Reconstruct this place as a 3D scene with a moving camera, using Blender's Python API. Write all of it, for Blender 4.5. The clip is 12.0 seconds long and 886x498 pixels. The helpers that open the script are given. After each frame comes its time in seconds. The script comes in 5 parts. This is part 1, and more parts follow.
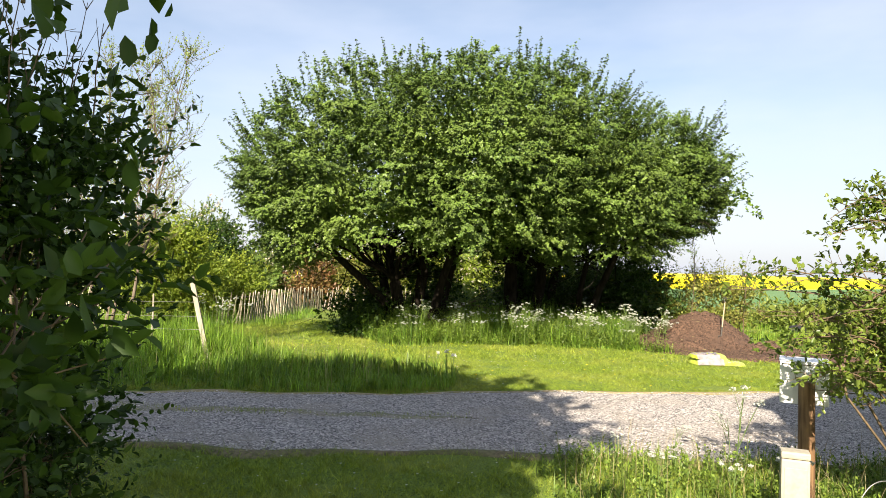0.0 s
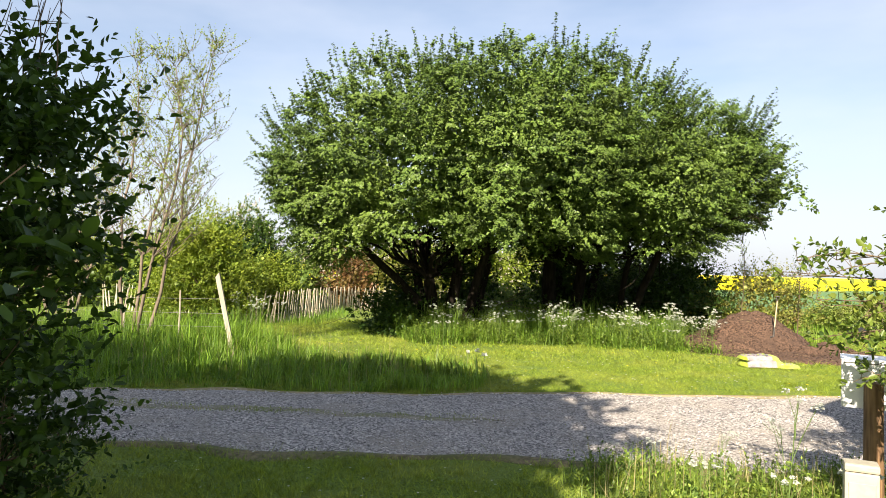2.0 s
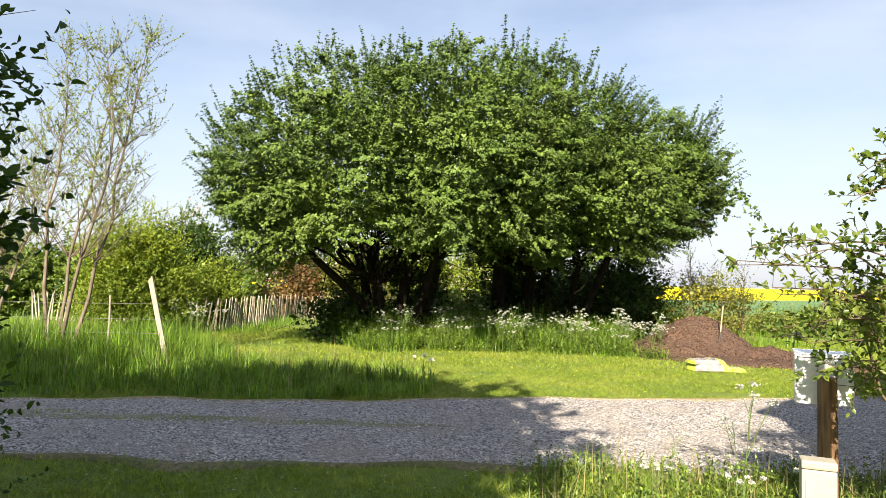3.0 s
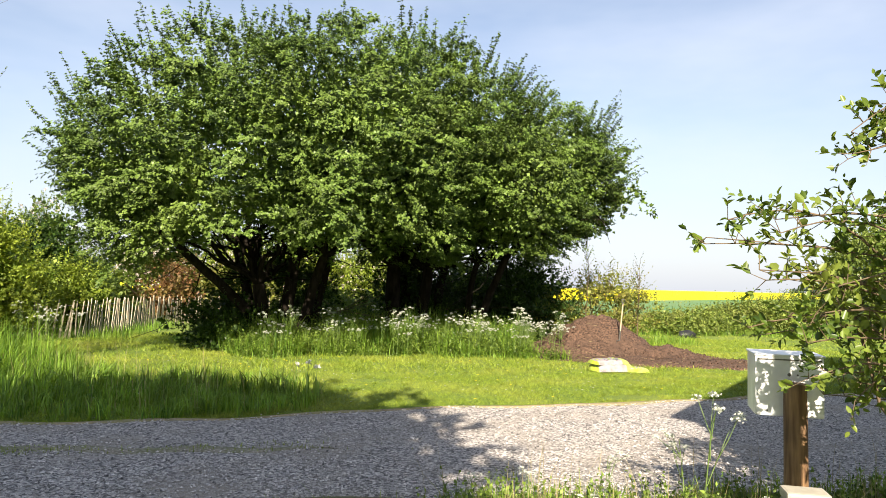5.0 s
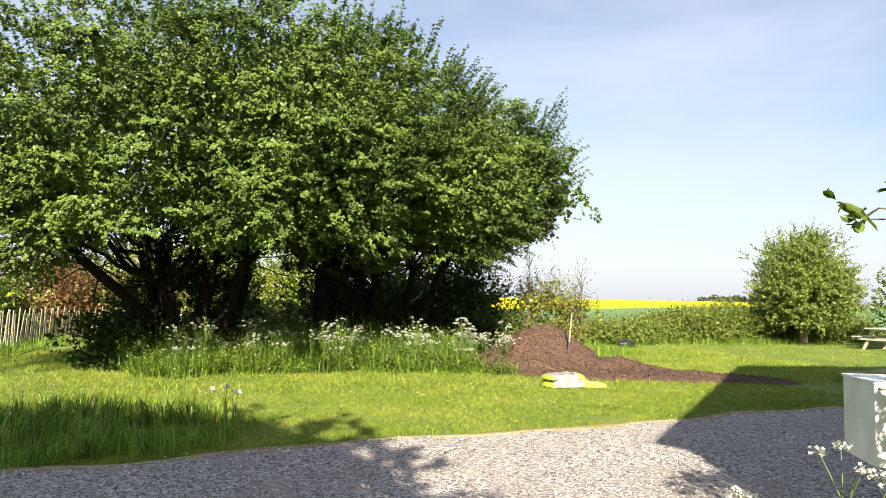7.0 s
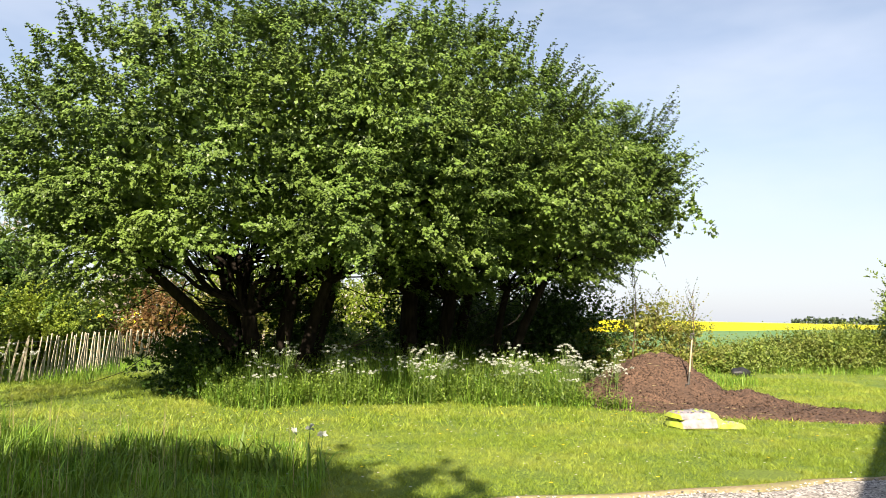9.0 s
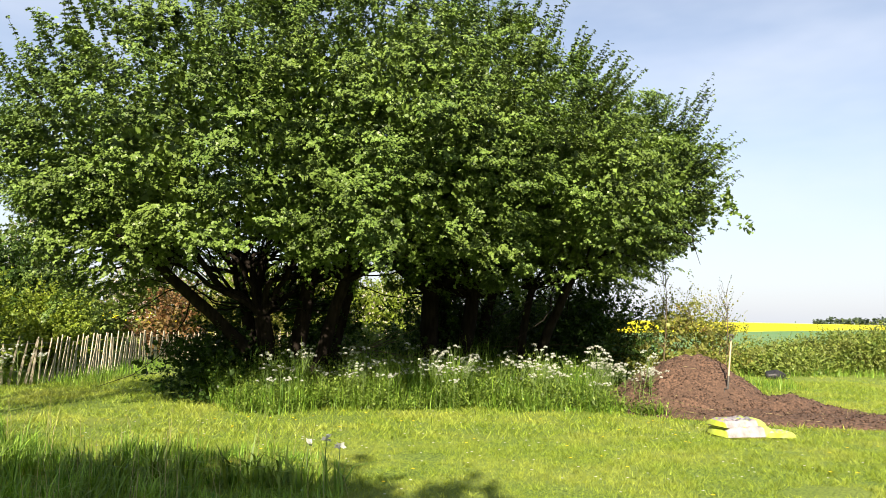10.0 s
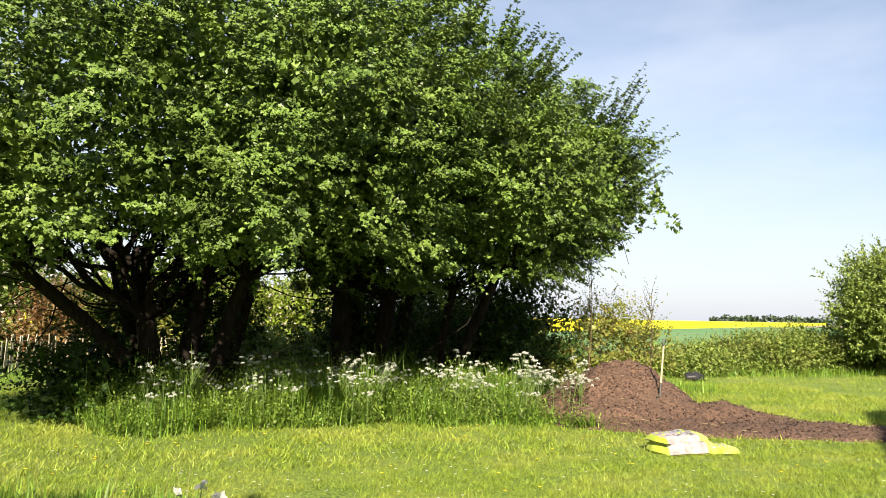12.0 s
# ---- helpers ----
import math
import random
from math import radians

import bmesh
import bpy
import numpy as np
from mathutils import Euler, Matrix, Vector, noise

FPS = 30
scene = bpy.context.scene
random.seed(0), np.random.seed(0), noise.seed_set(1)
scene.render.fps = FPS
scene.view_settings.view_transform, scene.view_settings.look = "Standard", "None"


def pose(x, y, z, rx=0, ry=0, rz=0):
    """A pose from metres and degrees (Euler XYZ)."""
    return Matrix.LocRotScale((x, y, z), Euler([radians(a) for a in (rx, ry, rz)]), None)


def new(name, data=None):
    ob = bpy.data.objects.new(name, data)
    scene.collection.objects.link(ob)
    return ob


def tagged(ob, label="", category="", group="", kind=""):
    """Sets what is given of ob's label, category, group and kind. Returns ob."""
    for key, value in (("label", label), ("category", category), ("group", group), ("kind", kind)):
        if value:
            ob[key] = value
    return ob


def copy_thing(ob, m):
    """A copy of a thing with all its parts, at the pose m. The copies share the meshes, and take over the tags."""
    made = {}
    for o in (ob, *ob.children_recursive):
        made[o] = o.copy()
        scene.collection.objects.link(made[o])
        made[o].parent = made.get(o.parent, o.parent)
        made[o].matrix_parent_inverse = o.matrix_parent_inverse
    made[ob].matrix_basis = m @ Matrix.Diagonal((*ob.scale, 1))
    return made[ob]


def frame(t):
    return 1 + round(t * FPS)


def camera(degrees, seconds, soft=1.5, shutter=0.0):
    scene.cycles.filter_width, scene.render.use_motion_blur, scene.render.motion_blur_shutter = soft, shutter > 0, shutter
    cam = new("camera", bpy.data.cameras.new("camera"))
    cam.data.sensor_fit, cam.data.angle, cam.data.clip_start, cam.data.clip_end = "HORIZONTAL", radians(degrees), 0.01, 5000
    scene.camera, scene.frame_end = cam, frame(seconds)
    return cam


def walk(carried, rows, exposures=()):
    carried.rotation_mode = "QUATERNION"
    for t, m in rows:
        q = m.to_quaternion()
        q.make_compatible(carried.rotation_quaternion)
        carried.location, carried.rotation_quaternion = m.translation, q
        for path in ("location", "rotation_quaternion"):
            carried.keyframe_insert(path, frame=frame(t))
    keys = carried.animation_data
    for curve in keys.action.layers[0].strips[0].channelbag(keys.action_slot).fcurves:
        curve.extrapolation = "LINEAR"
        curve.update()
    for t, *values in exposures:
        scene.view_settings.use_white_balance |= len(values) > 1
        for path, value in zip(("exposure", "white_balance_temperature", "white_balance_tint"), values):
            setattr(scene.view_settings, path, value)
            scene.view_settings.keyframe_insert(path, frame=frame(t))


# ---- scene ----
cam = camera(65.6, 12.0, soft=0.6)
METRES, EYE, TILT, LEAN, TURN = 7.0, 1.93, 1.45, -1.6, 0.0
ROWS = [
    (0.0, 0.0, 0.0, 0.0, 0.0, 0.0, 0.0),
    (0.5, 0.0055, 0.0182, -0.0005, 0.07, 0.06, 0.11),
    (1.0, 0.0211, 0.0397, -0.0019, 0.18, 0.0, 0.17),
    (1.5, 0.0296, 0.0585, -0.0048, 3.02, 0.18, 0.24),
    (2.0, 0.033, 0.0774, -0.0199, 3.65, 0.21, 0.19),
    (2.5, 0.0339, 0.1013, -0.0326, 3.69, 0.49, 0.21),
    (3.0, 0.0431, 0.1278, -0.0415, -0.36, 1.13, 0.1),
    (3.5, 0.0533, 0.162, -0.0528, -7.47, 0.93, 0.03),
    (5.5, 0.0524, 0.3462, -0.0624, -10.65, 1.62, 0.0),
    (6.0, 0.0481, 0.3921, -0.0668, -14.26, 1.95, -0.17),
    (6.5, 0.0387, 0.4448, -0.0665, -16.75, 1.83, -0.14),
    (7.0, 0.0432, 0.5027, -0.069, -15.76, 2.11, 0.07),
    (9.0, 0.0351, 0.7002, -0.0683, -9.34, 3.86, 0.14),
    (9.5, 0.0311, 0.7485, -0.0738, -8.06, 3.88, 0.14),
    (10.0, 0.034, 0.7936, -0.0722, -7.95, 3.92, 0.21),
    (10.5, 0.0493, 0.8332, -0.0681, -7.86, 3.94, 0.28),
    (11.0, 0.0568, 0.872, -0.0649, -7.76, 3.99, 0.17),
    (11.5, 0.0496, 0.919, -0.0616, -10.89, 3.82, 0.02),
    (12.0, 0.0597, 0.9686, -0.0638, -15.09, 3.73, 0.07),
]
walk(cam, [(t, pose(0, 0, EYE, TILT, LEAN, TURN) @ pose(METRES * x, METRES * y, METRES * z, 90 + pitch, roll, yaw)) for t, x, y, z, yaw, pitch, roll in ROWS])

# ---- sun, sky, exposure ----
SUN_BEARING, SUN_ELEV = 14.0, 33.0          # the way the light travels over the ground, and its height
lx, ly = math.sin(radians(SUN_BEARING)), math.cos(radians(SUN_BEARING))
sun_dir = Vector((lx * math.cos(radians(SUN_ELEV)), ly * math.cos(radians(SUN_ELEV)), -math.sin(radians(SUN_ELEV))))
sun_data = bpy.data.lights.new("sun", "SUN")
sun_data.energy, sun_data.angle, sun_data.color = 5.0, radians(0.55), (1.0, 0.90, 0.74)
sun = new("sun", sun_data)
sun.rotation_euler = sun_dir.to_track_quat("-Z", "Y").to_euler()

world = bpy.data.worlds.new("sky")
scene.world = world
world.use_nodes = True
wn, wl = world.node_tree.nodes, world.node_tree.links
wn.clear()
w_out, w_bg = wn.new("ShaderNodeOutputWorld"), wn.new("ShaderNodeBackground")
w_sky = wn.new("ShaderNodeTexSky")
w_sky.sky_type, w_sky.sun_disc = "NISHITA", False
w_sky.sun_elevation, w_sky.sun_rotation = radians(SUN_ELEV), radians(SUN_BEARING + 180)
w_sky.air_density, w_sky.dust_density, w_sky.ozone_density = 1.0, 1.2, 1.6
w_co, w_map = wn.new("ShaderNodeTexCoord"), wn.new("ShaderNodeMapping")
w_map.inputs["Scale"].default_value = (1.0, 1.0, 3.2)
w_noise = wn.new("ShaderNodeTexNoise")
w_noise.inputs["Scale"].default_value, w_noise.inputs["Detail"].default_value, w_noise.inputs["Roughness"].default_value = 1.6, 5.0, 0.55
w_ramp = wn.new("ShaderNodeValToRGB")
w_ramp.color_ramp.elements[0].position, w_ramp.color_ramp.elements[0].color = 0.40, (0.14, 0.14, 0.14, 1)
w_ramp.color_ramp.elements[1].position, w_ramp.color_ramp.elements[1].color = 0.70, (0.52, 0.52, 0.52, 1)
w_mix = wn.new("ShaderNodeMixRGB")
w_mix.inputs["Color2"].default_value = (5.6, 6.1, 7.0, 1)
wl.new(w_co.outputs["Generated"], w_map.inputs["Vector"])
wl.new(w_map.outputs["Vector"], w_noise.inputs["Vector"])
wl.new(w_noise.outputs["Fac"], w_ramp.inputs["Fac"])
wl.new(w_ramp.outputs["Color"], w_mix.inputs["Fac"])
wl.new(w_sky.outputs["Color"], w_mix.inputs["Color1"])
w_sep, w_band, w_haze = wn.new("ShaderNodeSeparateXYZ"), wn.new("ShaderNodeMapRange"), wn.new("ShaderNodeMixRGB")
wl.new(w_co.outputs["Generated"], w_sep.inputs["Vector"])
wl.new(w_sep.outputs["Z"], w_band.inputs["Value"])
w_band.inputs["From Min"].default_value, w_band.inputs["From Max"].default_value = 0.0, 0.22
w_band.inputs["To Min"].default_value, w_band.inputs["To Max"].default_value = 0.75, 0.0
wl.new(w_band.outputs["Result"], w_haze.inputs["Fac"])
wl.new(w_mix.outputs["Color"], w_haze.inputs["Color1"])
w_haze.inputs["Color2"].default_value = (4.7, 5.1, 5.8, 1)
wl.new(w_haze.outputs["Color"], w_bg.inputs["Color"])
w_bg.inputs["Strength"].default_value = 0.070
wl.new(w_bg.outputs["Background"], w_out.inputs["Surface"])
scene.view_settings.exposure = 1.36
scene.view_settings.use_white_balance = True
scene.view_settings.white_balance_temperature, scene.view_settings.white_balance_tint = 6760, 12.5


# ---- materials ----
def nodes_of(name):
    m = bpy.data.materials.new(name)
    m.use_nodes = True
    return m, m.node_tree.nodes, m.node_tree.links, m.node_tree.nodes["Principled BSDF"]


def surf(name, c1, c2, scale=8.0, rough=0.8, bump=0.3, big=0.7, stretch=(1, 1, 1), c3=None, metal=0.0, depth=0.01, per_object=0.0, spec=0.4):
    """A rough surface with fine grain between c1 and c2 and large stains towards c3."""
    m, n, l, bsdf = nodes_of(name)
    co, mp = n.new("ShaderNodeTexCoord"), n.new("ShaderNodeMapping")
    mp.inputs["Scale"].default_value = stretch
    l.new(co.outputs["Object"], mp.inputs["Vector"])
    fine, coarse = n.new("ShaderNodeTexNoise"), n.new("ShaderNodeTexNoise")
    fine.inputs["Scale"].default_value, fine.inputs["Detail"].default_value = scale, 6.0
    coarse.inputs["Scale"].default_value, coarse.inputs["Detail"].default_value = big, 4.0
    l.new(mp.outputs["Vector"], fine.inputs["Vector"])
    l.new(co.outputs["Object"], coarse.inputs["Vector"])
    r1 = n.new("ShaderNodeValToRGB")
    r1.color_ramp.elements[0].position, r1.color_ramp.elements[1].position = 0.36, 0.64
    r1.color_ramp.elements[0].color, r1.color_ramp.elements[1].color = (*c1, 1), (*c2, 1)
    l.new(fine.outputs["Fac"], r1.inputs["Fac"])
    r2 = n.new("ShaderNodeValToRGB")
    r2.color_ramp.elements[0].position, r2.color_ramp.elements[1].position = 0.42, 0.68
    r2.color_ramp.elements[0].color, r2.color_ramp.elements[1].color = (0, 0, 0, 1), (0.75, 0.75, 0.75, 1)
    l.new(coarse.outputs["Fac"], r2.inputs["Fac"])
    mix = n.new("ShaderNodeMixRGB")
    l.new(r2.outputs["Color"], mix.inputs["Fac"])
    l.new(r1.outputs["Color"], mix.inputs["Color1"])
    mix.inputs["Color2"].default_value = (*(c3 or [0.5 * (a + b) * 0.8 for a, b in zip(c1, c2)]), 1)
    last = mix.outputs["Color"]
    if per_object:
        info, hsv, mul = n.new("ShaderNodeObjectInfo"), n.new("ShaderNodeHueSaturation"), n.new("ShaderNodeMapRange")
        mul.inputs["To Min"].default_value, mul.inputs["To Max"].default_value = 1 - per_object, 1 + per_object
        l.new(info.outputs["Random"], mul.inputs["Value"])
        l.new(mul.outputs["Result"], hsv.inputs["Value"])
        l.new(last, hsv.inputs["Color"])
        last = hsv.outputs["Color"]
    l.new(last, bsdf.inputs["Base Color"])
    bsdf.inputs["Roughness"].default_value, bsdf.inputs["Metallic"].default_value = rough, metal
    bsdf.inputs["Specular IOR Level"].default_value = spec
    if bump:
        b = n.new("ShaderNodeBump")
        b.inputs["Strength"].default_value, b.inputs["Distance"].default_value = bump, depth
        l.new(fine.outputs["Fac"], b.inputs["Height"])
        l.new(b.outputs["Normal"], bsdf.inputs["Normal"])
    return m


def leafy(name, c1, c2, c3=None, through_it=0.35, rough=0.45, patch=0.8, spec=0.35, mottle=0.0):
    """Leaves or blades: each one its own tint between c1 and c2, whole patches towards c3, some light through; mottle gives small tufts of lighter and deeper tint."""
    m, n, l, bsdf = nodes_of(name)
    geo = n.new("ShaderNodeNewGeometry")
    r1 = n.new("ShaderNodeValToRGB")
    r1.color_ramp.elements[0].color, r1.color_ramp.elements[1].color = (*c1, 1), (*c2, 1)
    l.new(geo.outputs["Random Per Island"], r1.inputs["Fac"])
    co, big = n.new("ShaderNodeTexCoord"), n.new("ShaderNodeTexNoise")
    big.inputs["Scale"].default_value, big.inputs["Detail"].default_value = patch, 3.0
    l.new(co.outputs["Object"], big.inputs["Vector"])
    r2 = n.new("ShaderNodeValToRGB")
    r2.color_ramp.elements[0].position, r2.color_ramp.elements[1].position = 0.45, 0.7
    r2.color_ramp.elements[0].color, r2.color_ramp.elements[1].color = (0, 0, 0, 1), (0.7, 0.7, 0.7, 1)
    l.new(big.outputs["Fac"], r2.inputs["Fac"])
    mix = n.new("ShaderNodeMixRGB")
    l.new(r2.outputs["Color"], mix.inputs["Fac"])
    l.new(r1.outputs["Color"], mix.inputs["Color1"])
    mix.inputs["Color2"].default_value = (*(c3 or c2), 1)
    colour = mix.outputs["Color"]
    if mottle:
        small, span, tone = n.new("ShaderNodeTexNoise"), n.new("ShaderNodeMapRange"), n.new("ShaderNodeHueSaturation")
        small.inputs["Scale"].default_value, small.inputs["Detail"].default_value = mottle, 4.0
        l.new(co.outputs["Object"], small.inputs["Vector"])
        span.inputs["From Min"].default_value, span.inputs["From Max"].default_value = 0.33, 0.67
        span.inputs["To Min"].default_value, span.inputs["To Max"].default_value = 0.6, 1.3
        l.new(small.outputs["Fac"], span.inputs["Value"])
        l.new(span.outputs["Result"], tone.inputs["Value"])
        l.new(colour, tone.inputs["Color"])
        colour = tone.outputs["Color"]
    l.new(colour, bsdf.inputs["Base Color"])
    bsdf.inputs["Roughness"].default_value = rough
    bsdf.inputs["Specular IOR Level"].default_value = spec
    tr, add, hsv = n.new("ShaderNodeBsdfTranslucent"), n.new("ShaderNodeMixShader"), n.new("ShaderNodeHueSaturation")
    hsv.inputs["Saturation"].default_value, hsv.inputs["Value"].default_value, hsv.inputs["Hue"].default_value = 1.1, 1.25, 0.485
    l.new(colour, hsv.inputs["Color"])
    l.new(hsv.outputs["Color"], tr.inputs["Color"])
    add.inputs["Fac"].default_value = through_it
    l.new(bsdf.outputs["BSDF"], add.inputs[1])
    l.new(tr.outputs["BSDF"], add.inputs[2])
    l.new(add.outputs["Shader"], n["Material Output"].inputs["Surface"])
    return m


def gravel_material(name, c1, c2, c3, c4):
    """Loose chippings: each stone its own grey, with dirt patches."""
    m, n, l, bsdf = nodes_of(name)
    co = n.new("ShaderNodeTexCoord")
    vor, vor2, big = n.new("ShaderNodeTexVoronoi"), n.new("ShaderNodeTexVoronoi"), n.new("ShaderNodeTexNoise")
    vor.inputs["Scale"].default_value, vor2.inputs["Scale"].default_value = 50.0, 95.0
    big.inputs["Scale"].default_value, big.inputs["Detail"].default_value, big.inputs["Roughness"].default_value = 0.9, 6.0, 0.6
    for v in (vor, vor2, big):
        l.new(co.outputs["Object"], v.inputs["Vector"])
    sep = n.new("ShaderNodeSeparateColor")
    l.new(vor.outputs["Color"], sep.inputs["Color"])
    r = n.new("ShaderNodeValToRGB")
    r.color_ramp.elements[0].color, r.color_ramp.elements[1].color = (*c1, 1), (*c2, 1)
    e = r.color_ramp.elements.new(0.55)
    e.color = (*c3, 1)
    l.new(sep.outputs["Red"], r.inputs["Fac"])
    r2 = n.new("ShaderNodeValToRGB")
    r2.color_ramp.elements[0].position, r2.color_ramp.elements[1].position = 0.47, 0.66
    r2.color_ramp.elements[0].color, r2.color_ramp.elements[1].color = (0, 0, 0, 1), (0.8, 0.8, 0.8, 1)
    l.new(big.outputs["Fac"], r2.inputs["Fac"])
    mix = n.new("ShaderNodeMixRGB")
    mix.inputs["Color2"].default_value = (*c4, 1)
    l.new(r2.outputs["Color"], mix.inputs["Fac"])
    l.new(r.outputs["Color"], mix.inputs["Color1"])
    l.new(mix.outputs["Color"], bsdf.inputs["Base Color"])
    bsdf.inputs["Roughness"].default_value = 0.85
    add = n.new("ShaderNodeMath")
    l.new(vor.outputs["Distance"], add.inputs[0])
    l.new(vor2.outputs["Distance"], add.inputs[1])
    b = n.new("ShaderNodeBump")
    b.invert = True
    b.inputs["Strength"].default_value, b.inputs["Distance"].default_value = 0.9, 0.02
    l.new(add.outputs["Value"], b.inputs["Height"])
    l.new(b.outputs["Normal"], bsdf.inputs["Normal"])
    return m


M_GROUND = surf("turf_soil", (0.055, 0.105, 0.013), (0.21, 0.30, 0.034), 38, 0.95, 1.0, 0.7, c3=(0.20, 0.25, 0.045), depth=0.05)
M_GRAVEL = gravel_material("grey_chippings", (0.09, 0.083, 0.08), (0.82, 0.77, 0.72), (0.44, 0.41, 0.39), (0.42, 0.37, 0.31))
M_STONE = leafy("chipping", (0.07, 0.065, 0.063), (0.80, 0.75, 0.70), (0.42, 0.38, 0.35), 0.0, 0.85, 3.0, 0.2)
M_SAND = surf("sandy_earth", (0.25, 0.20, 0.11), (0.36, 0.29, 0.17), 20, 0.95, 0.5, 1.6, c3=(0.18, 0.19, 0.06))
M_EARTH = surf("trodden_earth", (0.10, 0.085, 0.045), (0.22, 0.18, 0.10), 24, 0.95, 0.7, 2.2, c3=(0.10, 0.12, 0.035))
M_WORN = surf("worn_gravel_earth", (0.15, 0.13, 0.09), (0.36, 0.33, 0.27), 45, 0.95, 0.8, 3.0, c3=(0.15, 0.17, 0.06))
M_LAWN = leafy("mown_grass", (0.11, 0.185, 0.022), (0.33, 0.42, 0.052), (0.37, 0.40, 0.075), 0.30, 0.5, 0.7, mottle=12.0)
M_TALL = leafy("tall_grass", (0.055, 0.15, 0.018), (0.27, 0.43, 0.055), (0.22, 0.34, 0.045), 0.35, 0.45, 0.9, mottle=3.5)
M_NETTLE = leafy("weeds", (0.06, 0.125, 0.022), (0.26, 0.36, 0.06), (0.17, 0.26, 0.04), 0.3, 0.5, 1.0, mottle=4.5)
M_DRY = leafy("dry_stalk", (0.30, 0.25, 0.12), (0.42, 0.36, 0.18), None, 0.2, 0.7, 1.0)
M_HAW = leafy("hawthorn_leaf", (0.058, 0.112, 0.02), (0.152, 0.232, 0.043), (0.138, 0.204, 0.036), 0.08, 0.45, 0.55, mottle=1.6)
M_ROSE = leafy("rose_leaf", (0.045, 0.09, 0.016), (0.18, 0.25, 0.04), (0.22, 0.26, 0.05), 0.3, 0.35, 2.2)
M_ELDER = leafy("yellowing_leaf", (0.12, 0.16, 0.03), (0.31, 0.34, 0.07), (0.28, 0.21, 0.08), 0.3, 0.5, 2.4)
# leaf green kept low so it carries shade as well as dark foliage
M_DARKLEAF = leafy("dark_shaded_leaf", (0.016, 0.037, 0.009), (0.062, 0.12, 0.02), (0.04, 0.08, 0.014), 0.28, 0.45, 1.5, 0.2)
M_LIME = leafy("young_leaf", (0.11, 0.19, 0.024), (0.32, 0.40, 0.055), (0.26, 0.31, 0.042), 0.3, 0.5, 1.2)
M_MID = leafy("shrub_leaf", (0.07, 0.125, 0.022), (0.20, 0.28, 0.055), (0.13, 0.19, 0.035), 0.3, 0.5, 1.0)
M_BRAMBLE = leafy("bramble_leaf", (0.07, 0.125, 0.022), (0.25, 0.32, 0.06), (0.24, 0.24, 0.07), 0.25, 0.5, 1.4)
M_OLIVE = leafy("willow_leaf", (0.11, 0.17, 0.035), (0.29, 0.36, 0.09), (0.20, 0.27, 0.05), 0.3, 0.5, 0.8)
M_RUST = leafy("reddish_leaf", (0.13, 0.065, 0.03), (0.26, 0.15, 0.06), (0.20, 0.19, 0.05), 0.3, 0.5, 2.0)
M_BLOSSOM = leafy("pale_blossom", (0.62, 0.56, 0.50), (0.80, 0.76, 0.70), (0.66, 0.50, 0.48), 0.3, 0.7, 2.0)
M_WHITE = leafy("white_floret", (0.50, 0.53, 0.45), (0.68, 0.69, 0.63), None, 0.2, 0.8, 1.0)
M_YELLOW = leafy("yellow_petal", (0.72, 0.55, 0.02), (0.85, 0.70, 0.04), None, 0.2, 0.7, 1.0)
M_STEM = surf("green_stem", (0.10, 0.17, 0.04), (0.17, 0.24, 0.07), 20, 0.6, 0)
# darker than the bark's own grey: shade under the crown put into the colour
M_BARK = surf("shade_dark_bark", (0.010, 0.008, 0.006), (0.030, 0.024, 0.019), 14, 0.95, 0.8, 2, (1, 1, 0.25), depth=0.03, spec=0.08)
M_PALEBARK = surf("pale_bark", (0.12, 0.095, 0.07), (0.23, 0.185, 0.135), 16, 0.9, 0.6, 2, (1, 1, 0.3), depth=0.02)
M_CANE = surf("brown_cane", (0.09, 0.065, 0.04), (0.17, 0.12, 0.07), 30, 0.7, 0.3, 4)
M_SOIL = surf("dark_compost", (0.032, 0.019, 0.013), (0.150, 0.088, 0.058), 26, 0.95, 1.0, 2.4, c3=(0.085, 0.052, 0.036), depth=0.03)
M_POST = surf("weathered_post", (0.13, 0.07, 0.035), (0.30, 0.18, 0.09), 9, 0.8, 0.7, 3, (6, 6, 0.35), (0.07, 0.045, 0.03), depth=0.008)
M_GREYPOST = surf("grey_post", (0.30, 0.265, 0.20), (0.46, 0.42, 0.33), 9, 0.85, 0.6, 3, (6, 6, 0.4))
M_PALE = surf("chestnut_pale", (0.36, 0.31, 0.22), (0.58, 0.52, 0.40), 9, 0.85, 0.5, 3, (8, 8, 0.5), per_object=0.3)
M_BOXWHITE = surf("white_enamel", (0.80, 0.81, 0.83), (0.87, 0.88, 0.89), 6, 0.32, 0.03, 5, c3=(0.62, 0.62, 0.61))
M_BEIGE = surf("beige_casing", (0.33, 0.305, 0.24), (0.40, 0.375, 0.30), 20, 0.55, 0.08, 4, c3=(0.46, 0.42, 0.33))
M_WIRE = surf("wire", (0.30, 0.29, 0.27), (0.42, 0.41, 0.39), 40, 0.5, 0, metal=0.8)
M_STEEL = surf("worn_steel", (0.10, 0.10, 0.10), (0.22, 0.20, 0.18), 40, 0.5, 0.2, 9, metal=0.7)
M_HANDLE = surf("ash_handle", (0.40, 0.31, 0.19), (0.56, 0.46, 0.31), 12, 0.6, 0.2, 3, (6, 6, 0.5))
M_BLACK = surf("black_rubber", (0.012, 0.012, 0.013), (0.03, 0.03, 0.03), 20, 0.5, 0.3, 4)
M_PIPE = surf("white_pipe", (0.70, 0.69, 0.68), (0.78, 0.77, 0.76), 5, 0.4, 0.04, 3, c3=(0.60, 0.60, 0.58))
